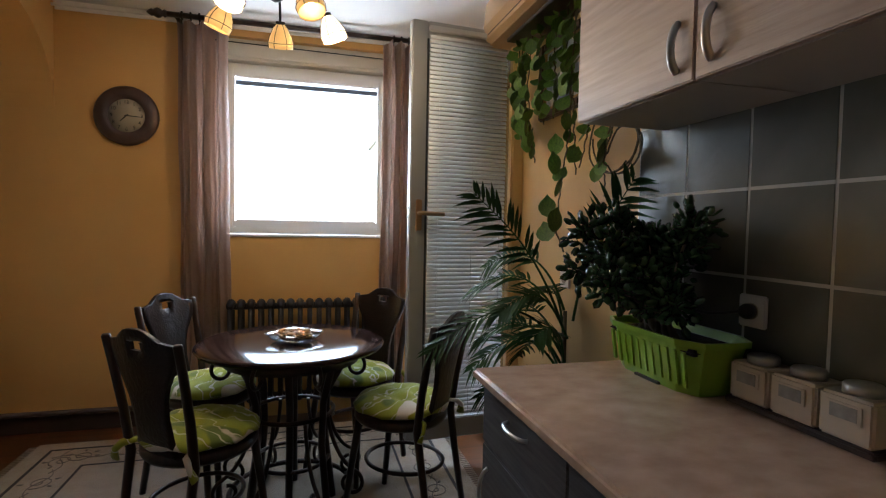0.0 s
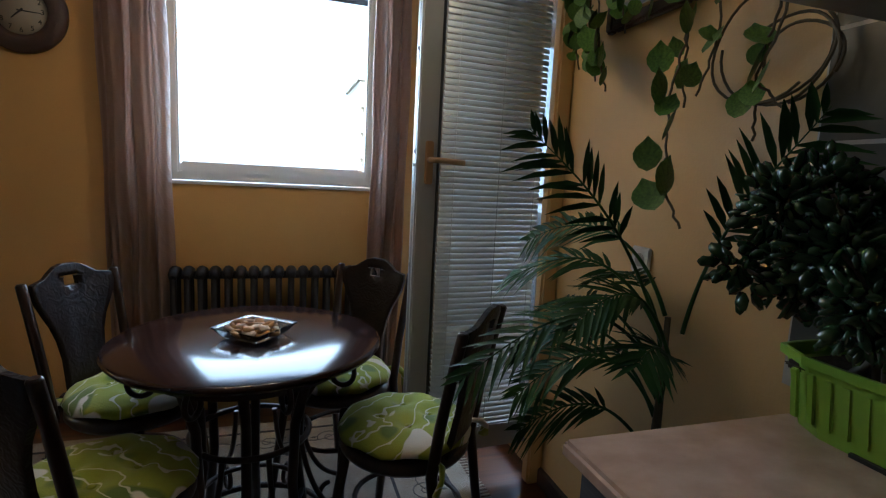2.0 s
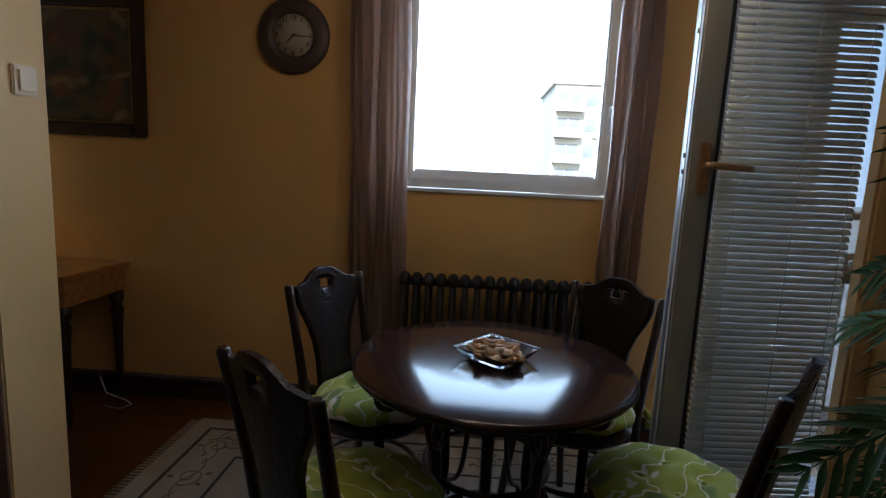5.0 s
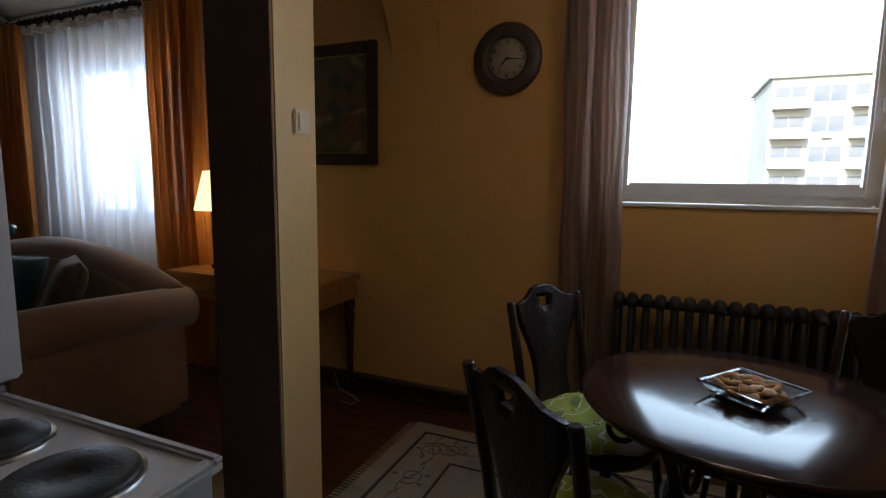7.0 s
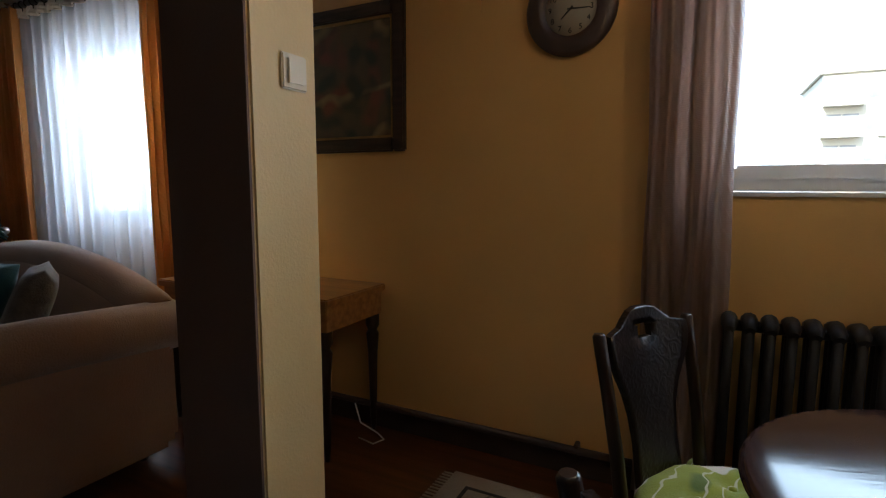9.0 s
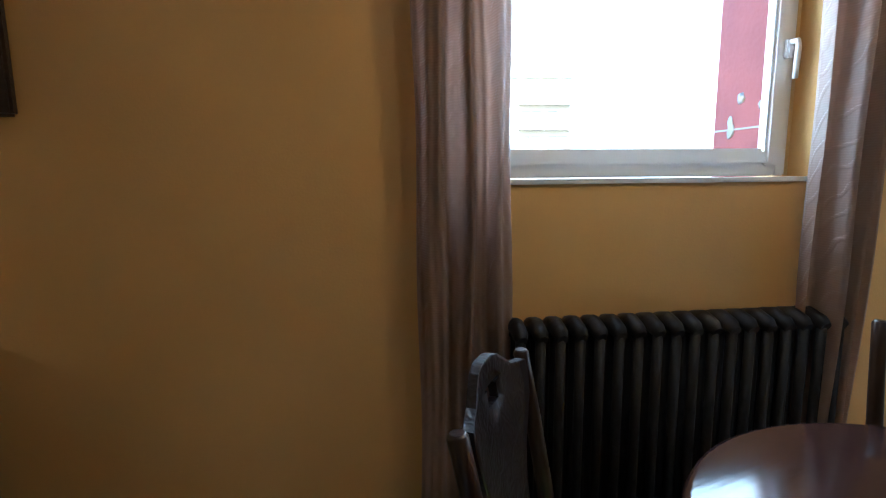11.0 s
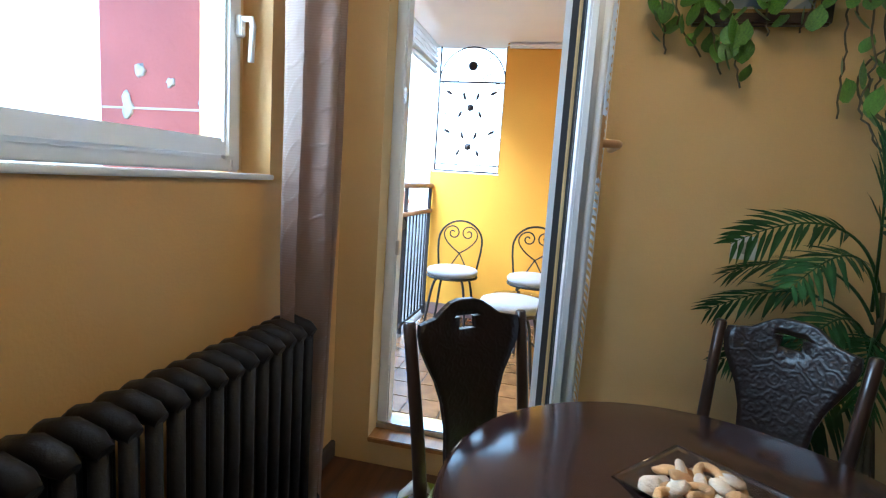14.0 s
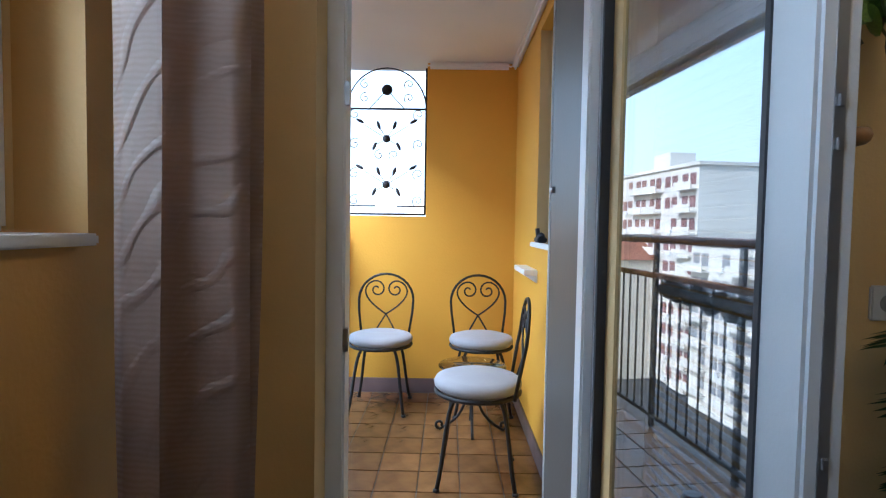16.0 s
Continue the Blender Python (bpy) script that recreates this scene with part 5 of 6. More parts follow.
# sockets
def socket(name, x, y, z, plug=False):
    so = thing(name, "white square wall socket", "socket", (x, y, z))
    part("plate", Shape().box(-0.012, 0, -0.041, 0.041, -0.041, 0.041, 0.004), M_WHITEPL, so)
    s = Shape()
    s.lathe([(0.021, -0.014), (0.021, -0.006), (0.019, -0.004), (0.019, -0.010)], 20, m=Matrix.Rotation(math.pi / 2, 4, "Y"))
    part("well", s, M_LABEL, so)
    if plug:
        s = Shape()
        s.lathe([(0.019, 0.012), (0.020, 0.03), (0.014, 0.042), (0.006, 0.05)], 16, m=Matrix.Rotation(-math.pi / 2, 4, "Y"))
        s.tube([(-0.05, 0, 0), (-0.09, 0.05, -0.012), (-0.10, 0.13, -0.01), (-0.10, 0.24, -0.02)], 0.004, 6)
        part("plug", s, M_BLACK, so, "black plug and flex")
    return so


socket("wall_socket", XR - 0.0155, 0.485, 1.085, True)
socket("wall_socket", XR, 1.488, 1.064)
sw = thing("light_switch", "cream rocker light switch on the pillar", "switch", (PX1, 1.845, 1.492))
part("plate", Shape().box(0, 0.010, -0.042, 0.042, -0.042, 0.042, 0.004), M_SWITCH, sw)
part("rocker", Shape().box(0.0102, 0.016, -0.028, 0.028, -0.030, 0.030, 0.003), M_SWITCH, sw)

# ---- storage jars ----
tray = tagged(part("jar_tray", Shape().box(1.262, 1.362, 0.115, 0.462, 0.8725, 0.888, 0.004), M_BASE), "dark wooden tray under three storage jars", "tray")
for k in range(3):
    yc = 0.40 - 0.112 * k
    j = thing("storage_jar", "square cream ceramic jar with a metal lid", "jar", (1.312, yc, 0.8885), group="jars on the tray")
    part("body", Shape().box(-0.046, 0.046, -0.053, 0.053, 0, 0.088, 0.006), M_CERAM, j)
    lb = part("panel", Shape().box(-0.0495, -0.0462, -0.034, 0.034, 0.038, 0.074, 0.001), M_CERAM, j)
    part("print", Shape().box(-0.0505, -0.0496, -0.026, 0.026, 0.043, 0.069), M_LABEL, lb, "small grey printed panel")
    s = Shape()
    s.lathe([(0.034, 0.088), (0.034, 0.104), (0.031, 0.108), (0.004, 0.108)], 24)
    part("lid", s, M_STEEL, j, "round steel lid")

# ---- green planter with a glossy bush ----
pl = thing("planter", "lime green plastic window box planter", "planter", (1.262, 0.652, 0.8725))
s = Shape()


def tub(s, prof, bx=1.0, by=1.0):
    rows = []
    for hx, hy, z in prof:
        c = []
        for k in range(16):
            a = 2 * math.pi * (k + 0.5) / 16
            ca, sa = math.cos(a), math.sin(a)
            m = max(abs(ca), abs(sa)) ** 0.86
            c.append(s.bm.verts.new((hx * ca / m, hy * sa / m, z)))
        rows.append(c)
    for a, b in zip(rows, rows[1:]):
        for k in range(16):
            s.bm.faces.new((a[k], a[(k + 1) % 16], b[(k + 1) % 16], b[k]))
    s.bm.faces.new(list(reversed(rows[0])))
    s.bm.faces.new(rows[-1])


tub(s, [(0.072, 0.165, 0.0), (0.075, 0.168, 0.012), (0.094, 0.195, 0.124), (0.104, 0.205, 0.126), (0.105, 0.206, 0.142), (0.097, 0.198, 0.142), (0.090, 0.190, 0.119)])
part("box", s, M_PLANTER, pl)
rib = Shape().box(-0.003, 0.004, -0.007, 0.007, 0.0, 0.092, 0.002).mesh("rib")
for k in range(11):
    y = -0.15 + 0.03 * k
    part("rib", rib, M_PLANTER, pl, at=pose(-0.0765, y, 0.022, 0, -8.5, 0))
part("soil", Shape().box(-0.085, 0.085, -0.18, 0.18, 0.105, 0.121, 0.01), M_SOIL, pl)
s = Shape()
s.box(-0.081, -0.070, -0.05, 0.05, 0.0, 0.007)
part("drain_slot", s, M_BLACK, pl)
bush = thing("jade_bush", "dense bush with small glossy dark green leaves", "plant", (1.22, 0.67, 0.991))
rnd = random.Random(5)
tips = []
for k in range(17):
    a = k * 2.39996
    sp = 0.19 * math.sqrt((k + 1) / 17)
    q = Vector((sp * math.cos(a) * 0.95 - 0.035, sp * math.sin(a) * 1.05 + 0.05, 0.13 + 0.19 * rnd.random() - 0.55 * max(0, sp - 0.12)))
    if q.x > 0.12:
        q.x = 0.12
    s = Shape()
    pts = bez((rnd.uniform(-0.03, 0.03), rnd.uniform(-0.08, 0.08), 0), (q.x * 0.2, q.y * 0.3, 0.1), (q.x * 0.6, q.y * 0.7, q.z * 0.8), q, 8)
    s.tube(pts, [0.009 * (1 - 0.08 * i) for i in range(9)], 6)
    part("branch", s, M_STEM, bush)
    tips += [(p, 0.5) for p in pts[4:]] + [(q, 1.0)] * 4
s = Shape()
leaf_bm = bmesh.new()
bmesh.ops.create_icosphere(leaf_bm, subdivisions=1, radius=1)
base_me = bpy.data.meshes.new("tmp_leaf")
leaf_bm.to_mesh(base_me)
leaf_bm.free()


def add_oval(s, m):
    b = bmesh.new()
    b.from_mesh(base_me)
    for f in b.faces:
        f.smooth = True
    s.add(b, m)


for k in range(1900):
    p, w = tips[rnd.randrange(len(tips))]
    d = Vector((rnd.gauss(0, 1), rnd.gauss(0, 1), rnd.gauss(0.2, 1))).normalized()
    q = p + d * rnd.uniform(0.015, 0.075)
    if q.x > 0.145:
        q.x = 0.145 - rnd.random() * 0.05
    rot = d.to_track_quat("Y", "Z").to_matrix().to_4x4() @ Matrix.Rotation(rnd.uniform(0, 6.28), 4, "Y")
    L = rnd.uniform(0.012, 0.024)
    add_oval(s, Matrix.Translation(q) @ rot @ Matrix.Diagonal((L * 0.62, L, L * 0.20, 1)))
fo = part("foliage", s, M_LEAF2, bush)
fo["kind"] = "stuff"

# ---- palm ----
palm = thing("parlour_palm", "tall parlour palm with arching feathery fronds", "plant", (1.17, 1.13, 0))
s = Shape()
s.lathe([(0.10, 0.0), (0.125, 0.02), (0.15, 0.24), (0.158, 0.25), (0.158, 0.275), (0.145, 0.275), (0.14, 0.25), (0.01, 0.245)], 28)
part("pot", s, mat("clay_pot", (0.28, 0.13, 0.07), 0.75, 0, (0.22, 0.10, 0.055), 8, 0.2, 60), palm, "brown clay pot")
rnd = random.Random(12)


def leaflet(s, base, d, up, L, W):
    d, up = d.normalized(), up.normalized()
    side = d.cross(up).normalized()
    prev = None
    for k, (t, w) in enumerate(((0.0, 0.25), (0.3, 1.0), (0.65, 0.75), (1.0, 0.04))):
        c = base + d * (L * t) - Vector((0, 0, 1)) * (0.22 * L * t * t)
        row = [s.bm.verts.new(c + side * (W * w)), s.bm.verts.new(c - up * (W * 0.35 * w)), s.bm.verts.new(c - side * (W * w))]
        if prev:
            for i in range(2):
                f = s.bm.faces.new((prev[i], prev[i + 1], row[i + 1], row[i]))
                f.smooth = True
        prev = row


def frond(p0, p1, tip, n=15, L=0.15, W=0.010, arch=0.12):
    s = Shape()
    p0, p1, tip = Vector(p0), Vector(p1), Vector(tip)
    mid = p0 * 0.35 + tip * 0.65 + Vector((0, 0, arch))
    pts = bez(p0, p1, mid, tip, 26)
    s.tube(pts, [0.0058 * (1 - 0.032 * k) for k in range(27)], 5)
    for k in range(n):
        t = 0.36 + 0.63 * k / (n - 1)
        i = min(25, int(t * 26))
        d = (pts[i + 1] - pts[i]).normalized()
        up = Vector((-0.35, -0.72, 0.60)) if tip.z > 1.05 else Vector((-0.2, -0.35, 0.9))
        up = up - d * d.dot(up)
        up = up.normalized() if up.length > 0.05 else Vector((0, 1, 0))
        sd = d.cross(up).normalized()
        ln = L * (0.55 + 0.75 * math.sin(math.pi * min(1, (k + 2.0) / (n + 1.5)))) * rnd.uniform(0.9, 1.1)
        for g in (-1, 1):
            wob = Vector((rnd.uniform(-0.16, 0.16), rnd.uniform(-0.16, 0.16), rnd.uniform(-0.22, 0.10)))
            leaflet(s, pts[i], d * (0.55 + 0.5 * t) + sd * g * 0.85 + up * 0.12 + wob, up + wob * 1.5, ln, W * rnd.uniform(0.85, 1.1))
    return s


FR = [((0.03, 0.04, 0.92), (-0.06, 0.10, 1.22), (-0.27, 0.23, 1.42), 0.06), ((0.04, -0.02, 0.95), (0.07, -0.04, 1.22), (0.14, -0.22, 1.46), 0.05),
      ((0.03, 0.03, 0.98), (-0.02, 0.12, 1.24), (-0.12, 0.50, 1.10), 0.14), ((0.03, 0.02, 0.80), (-0.12, 0.05, 1.10), (-0.48, 0.09, 0.82), 0.16),
      ((0.03, 0.02, 0.90), (-0.06, 0.12, 1.18), (-0.24, 0.38, 1.00), 0.14), ((0.03, 0.03, 0.82), (0.0, 0.18, 1.02), (-0.04, 0.52, 0.88), 0.12),
      ((0.03, 0.02, 0.76), (-0.06, 0.12, 1.0), (-0.22, 0.36, 0.78), 0.14), ((0.03, 0.03, 0.72), (0.04, 0.2, 0.9), (0.03, 0.44, 0.70), 0.12),
      ((0.03, 0.02, 0.72), (-0.08, 0.08, 0.96), (-0.28, 0.20, 0.72), 0.14), ((0.03, 0.0, 0.88), (-0.06, 0.0, 1.10), (-0.24, 0.0, 0.98), 0.12),
      ((0.03, 0.02, 0.60), (-0.06, 0.10, 0.80), (-0.22, 0.28, 0.58), 0.12), ((0.03, 0.02, 0.74), (-0.02, -0.08, 0.98), (-0.16, -0.12, 0.92), 0.10),
      ((0.03, 0.03, 0.88), (0.06, 0.12, 1.10), (0.10, 0.44, 0.98), 0.12)]
for p0, p1, tip, ar in FR:
    high = tip[2] > 1.3
    part("frond", frond(p0, p1, tip, 14 if high else 19, 0.125 if high else 0.104, 0.0085 if high else 0.0068, ar), M_LEAF, palm)
for k in range(6):
    a = k * 1.05
    s = Shape()
    s.tube(bez((0.03 * math.cos(a), 0.03 * math.sin(a), 0.24), (0.025 * math.cos(a), 0.025 * math.sin(a), 0.4), (0.02, 0.0, 0.6), (0.03, 0.02, 0.98 - 0.05 * k), 8), [0.012 - 0.0006 * i for i in range(9)], 7)
    part("cane", s, M_STEM, palm)

# ---- trailing vine over picture and wall ----
hl = [(0, 0), (0.28, 0.10), (0.46, 0.30), (0.48, 0.52), (0.38, 0.74), (0.18, 0.92), (0.0, 1.12)]


def heart_leaf():
    s = Shape()
    lft, mid, rgt = [], [], []
    for x, y in hl:
        z = -0.18 * y * y
        lft.append(s.bm.verts.new((-x, y - 0.12 * (1 - abs(x)) * (1 if y < 0.2 else 0), z - 0.15 * x)))
        mid.append(s.bm.verts.new((0, y, z + 0.02)))
        rgt.append(s.bm.verts.new((x, y - 0.12 * (1 - abs(x)) * (1 if y < 0.2 else 0), z - 0.15 * x)))
    for i in range(len(hl) - 1):
        for a, b in ((lft, mid), (mid, rgt)):
            vs = [a[i], b[i], b[i + 1], a[i + 1]]
            f = s.bm.faces.new(vs)
            f.smooth = True
    return s.mesh("leaf")


heart = heart_leaf()
vine = thing("trailing_vine", "trailing devil's ivy with heart-shaped leaves", "plant", (1.32, 1.55, 2.22))
rnd = random.Random(31)


def strand(pts, n, size, spread=0.02, name="stem"):
    o = vine.matrix_basis.translation
    fine = []
    for a, b in zip(pts, pts[1:]):
        for k in range(8):
            fine.append(Vector(a).lerp(Vector(b), k / 8) + Vector((rnd.uniform(-0.004, 0.004), rnd.uniform(-0.006, 0.006), 0)))
    fine.append(Vector(pts[-1]))
    s = Shape()
    s.tube([p - o for p in fine], 0.0032, 5)
    part(name, s, M_STEM, vine)
    for k in range(n):
        p = fine[int((k + rnd.random() * 0.8) / n * (len(fine) - 1))]
        sg = 1 if k % 2 else -1
        sz = size * rnd.uniform(0.7, 1.15)
        m = Matrix.Translation(p - o + Vector((-0.012 - 0.02 * rnd.random(), sg * rnd.uniform(0.0, 0.035), rnd.uniform(-0.01, 0.01)))) @ Euler((radians(rnd.uniform(95, 150)), radians(rnd.uniform(-25, 25)), radians(90 + sg * rnd.uniform(20, 75)))).to_matrix().to_4x4() @ Matrix.Scale(sz, 4)
        part("leaf", heart, M_VINE, vine, at=m)


for a in ([(1.31, 1.86, 2.22), (1.30, 1.84, 2.0), (1.29, 1.80, 1.78), (1.30, 1.72, 1.68)], [(1.31, 1.80, 2.20), (1.28, 1.76, 2.0), (1.27, 1.72, 1.80), (1.27, 1.66, 1.62)],
          [(1.31, 1.74, 2.20), (1.27, 1.70, 1.95), (1.26, 1.64, 1.72), (1.27, 1.60, 1.58)], [(1.31, 1.66, 2.2), (1.28, 1.60, 2.05), (1.27, 1.56, 1.85), (1.28, 1.54, 1.74)],
          [(1.31, 1.50, 2.2), (1.28, 1.46, 2.0), (1.28, 1.42, 1.86), (1.28, 1.45, 1.75)], [(1.31, 1.40, 2.2), (1.29, 1.36, 2.02), (1.28, 1.33, 1.88), (1.28, 1.30, 1.80)]):
    strand(a, 17, 0.060)
strand([(1.31, 1.90, 2.2), (1.29, 1.88, 1.98), (1.29, 1.85, 1.80), (1.31, 1.83, 1.69)], 12, 0.066)
strand([(1.31, 1.34, 2.2), (1.30, 1.33, 1.92), (1.30, 1.31, 1.70), (1.31, 1.30, 1.50)], 7, 0.060)
strand([(1.32, 1.00, 1.9), (1.30, 1.04, 1.70), (1.29, 1.07, 1.52), (1.29, 1.06, 1.40)], 6, 0.062)
strand([(1.31, 1.32, 2.2), (1.27, 1.29, 1.9), (1.25, 1.25, 1.66), (1.24, 1.28, 1.52), (1.20, 1.22, 1.40), (1.15, 1.16, 1.30), (1.16, 1.10, 1.20)], 12, 0.074)
strand([(1.32, 1.25, 2.15), (1.30, 1.22, 1.85), (1.30, 1.20, 1.65), (1.29, 1.24, 1.52)], 8, 0.062)
strand([(1.32, 1.05, 1.95), (1.31, 1.02, 1.75), (1.28, 1.05, 1.52), (1.29, 0.98, 1.45)], 6, 0.066)
for k in range(5):
    o = vine.matrix_basis.translation
    s = Shape()
    c = Vector((1.335, 1.02 + 0.02 * k, 1.56 + 0.014 * k))
    s.tube([c + Vector((0.006 * math.sin(3 * t), (0.10 + 0.012 * k) * math.cos(t + k), (0.085 + 0.01 * k) * math.sin(t + k))) - o for t in [0.22 * i for i in range(17)]], 0.0036, 5)
    part("bare_stem", s, M_STEM, vine)
s = Shape()
s.lathe([(0.05, 0), (0.065, 0.10), (0.07, 0.11), (0.06, 0.11), (0.055, 0.09), (0.005, 0.09)], 20, (-0.0, 0.0, 0.0))
part("pot", s, M_CERAM, vine)
sh = tagged(part("plant_shelf", Shape().box(1.22, XR, 1.28, 1.86, 2.198, 2.216, 0.004), M_DARKWOOD), "narrow dark wall shelf for the trailing plant", "shelf")

# ---- pictures ----


def picture(name, w, h, label, m, face, border=0.06):
    p = thing(name, label, "picture")
    p.matrix_basis = m
    s = Shape()
    for a in ((-w / 2, -w / 2 + border, -h / 2, h / 2), (w / 2 - border, w / 2, -h / 2, h / 2), (-w / 2 + border, w / 2 - border, -h / 2, -h / 2 + border), (-w / 2 + border, w / 2 - border, h / 2 - border, h / 2)):
        s.box(a[0], a[1], -0.035, -0.003, a[2], a[3], 0.008)
    part("frame", s, M_FRAME, p)
    i = border
    s = Shape()
    for a in ((-w / 2 + i, -w / 2 + i + 0.012, -h / 2 + i, h / 2 - i), (w / 2 - i - 0.012, w / 2 - i, -h / 2 + i, h / 2 - i), (-w / 2 + i + 0.012, w / 2 - i - 0.012, -h / 2 + i, -h / 2 + i + 0.012),
              (-w / 2 + i + 0.012, w / 2 - i - 0.012, h / 2 - i - 0.012, h / 2 - i)):
        s.box(a[0], a[1], -0.028, -0.006, a[2], a[3], 0.003)
    part("gilt_slip", s, M_GOLD, p)
    part("canvas", Shape().box(-w / 2 + i + 0.01, w / 2 - i - 0.01, -0.016, -0.008, -h / 2 + i + 0.01, h / 2 - i - 0.01), face, p)
    return p


M_OIL = pattern_mat("autumn_landscape", (0.085, 0.062, 0.022), [((0.17, 0.045, 0.018), 7.0, 0.48, 0.66, 1.0), ((0.22, 0.16, 0.06), 1.3, 0.86, 1.0, 2.0), ((0.020, 0.026, 0.013), 11.0, 0.46, 0.68, 7.0)], 0.4)
pc = picture("landscape_painting", 1.06, 0.69, "dark framed autumn landscape painting above the desk", pose(-2.07, YN, 1.738), M_OIL, 0.065)
M_SEA = pattern_mat("blue_seaside_print", (0.22, 0.26, 0.30), [((0.08, 0.12, 0.2), 9.0, 0.5, 0.58, 3.0), ((0.42, 0.38, 0.30), 3.0, 0.8, 0.9, 1.0)], 0.35)
picture("framed_print", 0.42, 0.36, "small brown framed print behind the trailing plant", pose(XR, 1.545, 1.975, 0, 0, -90), M_SEA, 0.04)

# ---- air conditioner ----
ac = thing("air_conditioner", "white wall-mounted air conditioner indoor unit, warm lamplight in its colour", "air conditioner", (XR, 1.62, 2.235))
s = Shape()
prof = [(0.0, 0.0), (-0.16, 0.0), (-0.20, 0.035), (-0.215, 0.10), (-0.205, 0.22), (-0.17, 0.265), (0.0, 0.27)]
s.prism([(x, z) for x, z in prof], 0.88)
part("body", s, M_AC, ac)
part("vane", Shape().box(-0.195, -0.10, -0.40, 0.40, 0.012, 0.02, 0.003, Matrix.Translation((0, 0, -0.016))), M_AC, ac)
part("vent", Shape().box(-0.205, -0.203, -0.40, 0.40, 0.05, 0.055), M_GASKET, ac)

# ---- chandelier ----
chn = thing("chandelier", "five-armed black chandelier with amber stained glass shades", "lamp", (0.14, 1.80, H))
s = Shape()
s.lathe([(0.005, 0.0), (0.06, -0.0), (0.055, -0.03), (0.02, -0.045)], 20)
s.tube([(0, 0, -0.03), (0, 0, -0.30)], 0.009, 8)
s.blob((0, 0, -0.30), (0.035, 0.035, 0.03), 2)
part("stem", s, M_IRON, chn)
lit = (0, 2)
for k in range(5):
    a = radians(-128 + 72 * k)
    ca, sa = math.cos(a), math.sin(a)
    R = 0.225
    s = Shape()
    s.tube(bez((0, 0, -0.30), (ca * 0.08, sa * 0.08, -0.20), (ca * 0.19, sa * 0.19, -0.20), (ca * R * 0.94, sa * R * 0.94, -0.34), 12), 0.006, 7)
    arm = part("arm", s, M_IRON, chn)
    tilt = Matrix.Translation((ca * R, sa * R, -0.34)) @ Matrix.Rotation(radians(-22), 4, Vector((-sa, ca, 0)))
    s = Shape()
    prof = [(0.018, 0.0), (0.032, -0.018), (0.050, -0.055), (0.058, -0.085), (0.055, -0.108)]
    inner = [(0.052, -0.106), (0.055, -0.085), (0.047, -0.055), (0.028, -0.018)]
    s.lathe(prof + inner, 12, m=tilt, caps=False)
    part("shade", s, M_SHADEL if k in lit else M_SHADE, arm, "amber stained glass shade")
    s = Shape()
    for q in range(6):
        b = 2 * math.pi * q / 6
        s.tube([tilt @ Vector((r * 1.01 * math.cos(b), r * 1.01 * math.sin(b), z)) for r, z in prof], 0.0018, 4)
    s.tube([tilt @ Vector((0.0585 * math.cos(2 * math.pi * q / 24), 0.0585 * math.sin(2 * math.pi * q / 24), -0.083)) for q in range(25)], 0.0016, 4)
    s.lathe([(0.02, 0.012), (0.022, 0.0), (0.012, -0.002)], 12, m=tilt)
    part("leading", s, M_IRON, arm)
    s = Shape()
    s.blob(tilt @ Vector((0, 0, -0.055)), (0.018, 0.018, 0.026), 2)
    part("bulb", s, M_BULB, arm)
    if k in (0, 2, 3):
        q = Matrix.Translation((0.14, 1.80, H)) @ tilt @ Vector((0, 0, -0.125))
        pl_ = new("chandelier_light", bpy.data.lights.new("chandelier_light", "POINT"))
        pl_.data.energy, pl_.data.color, pl_.data.shadow_soft_size = CHAND_W, (1.0, 0.70, 0.36), 0.03
        pl_.location = q

# ---- cooker ----
ck = thing("cooker", "white enamelled electric cooker with its lid up", "cooker", (-1.03, 0.735, 0))
part("body", Shape().box(-0.33, 0.315, -0.28, 0.28, 0.04, 0.78, 0.008), M_ENAMEL, ck)
s = Shape()
s.box(-0.335, 0.335, -0.285, 0.285, 0.781, 0.800, 0.006)
hob = part("hob", s, M_ENAMEL, ck)
for a in ((-0.335, 0.335, 0.262, 0.285), (-0.335, 0.335, -0.285, -0.262), (0.312, 0.335, -0.262, 0.262), (-0.335, -0.31, -0.262, 0.262)):
    part("raised_edge", Shape().box(a[0], a[1], a[2], a[3], 0.796, 0.812, 0.006), M_ENAMEL, hob)
for x, y, r in ((0.167, 0.126, 0.103), (-0.09, 0.140, 0.092), (0.167, -0.14, 0.092), (-0.10, -0.13, 0.103)):
    s = Shape()
    s.lathe([(r + 0.008, 0.800), (r + 0.008, 0.806), (r, 0.807)], 36, (x, y, 0), caps=False)
    h = part("hotplate", Shape().lathe([(r, 0.800), (r, 0.812), (r - 0.006, 0.816), (r * 0.32, 0.816), (r * 0.28, 0.811), (0.005, 0.811)], 36, (x, y, 0)), M_HOT, ck)
    part("trim_ring", s, M_STEEL, h)
s = Shape()
s.box(-0.350, -0.328, -0.28, 0.325, 0.83, 1.49, 0.008)
part("lid", s, M_ENAMEL, ck, "raised white enamel lid")
for y in (-0.2, 0.26):
    s = Shape()
    s.tube([(-0.325, y - 0.02, 0.815), (-0.325, y + 0.02, 0.815)], 0.012, 8)
    s.box(-0.345, -0.322, y - 0.012, y + 0.012, 0.80, 0.85, 0.003)
    part("hinge", s, M_STEEL, ck)
part("oven_door", Shape().box(0.3155, 0.338, -0.27, 0.27, 0.16, 0.64, 0.006), M_ENAMEL, ck)
s = Shape()
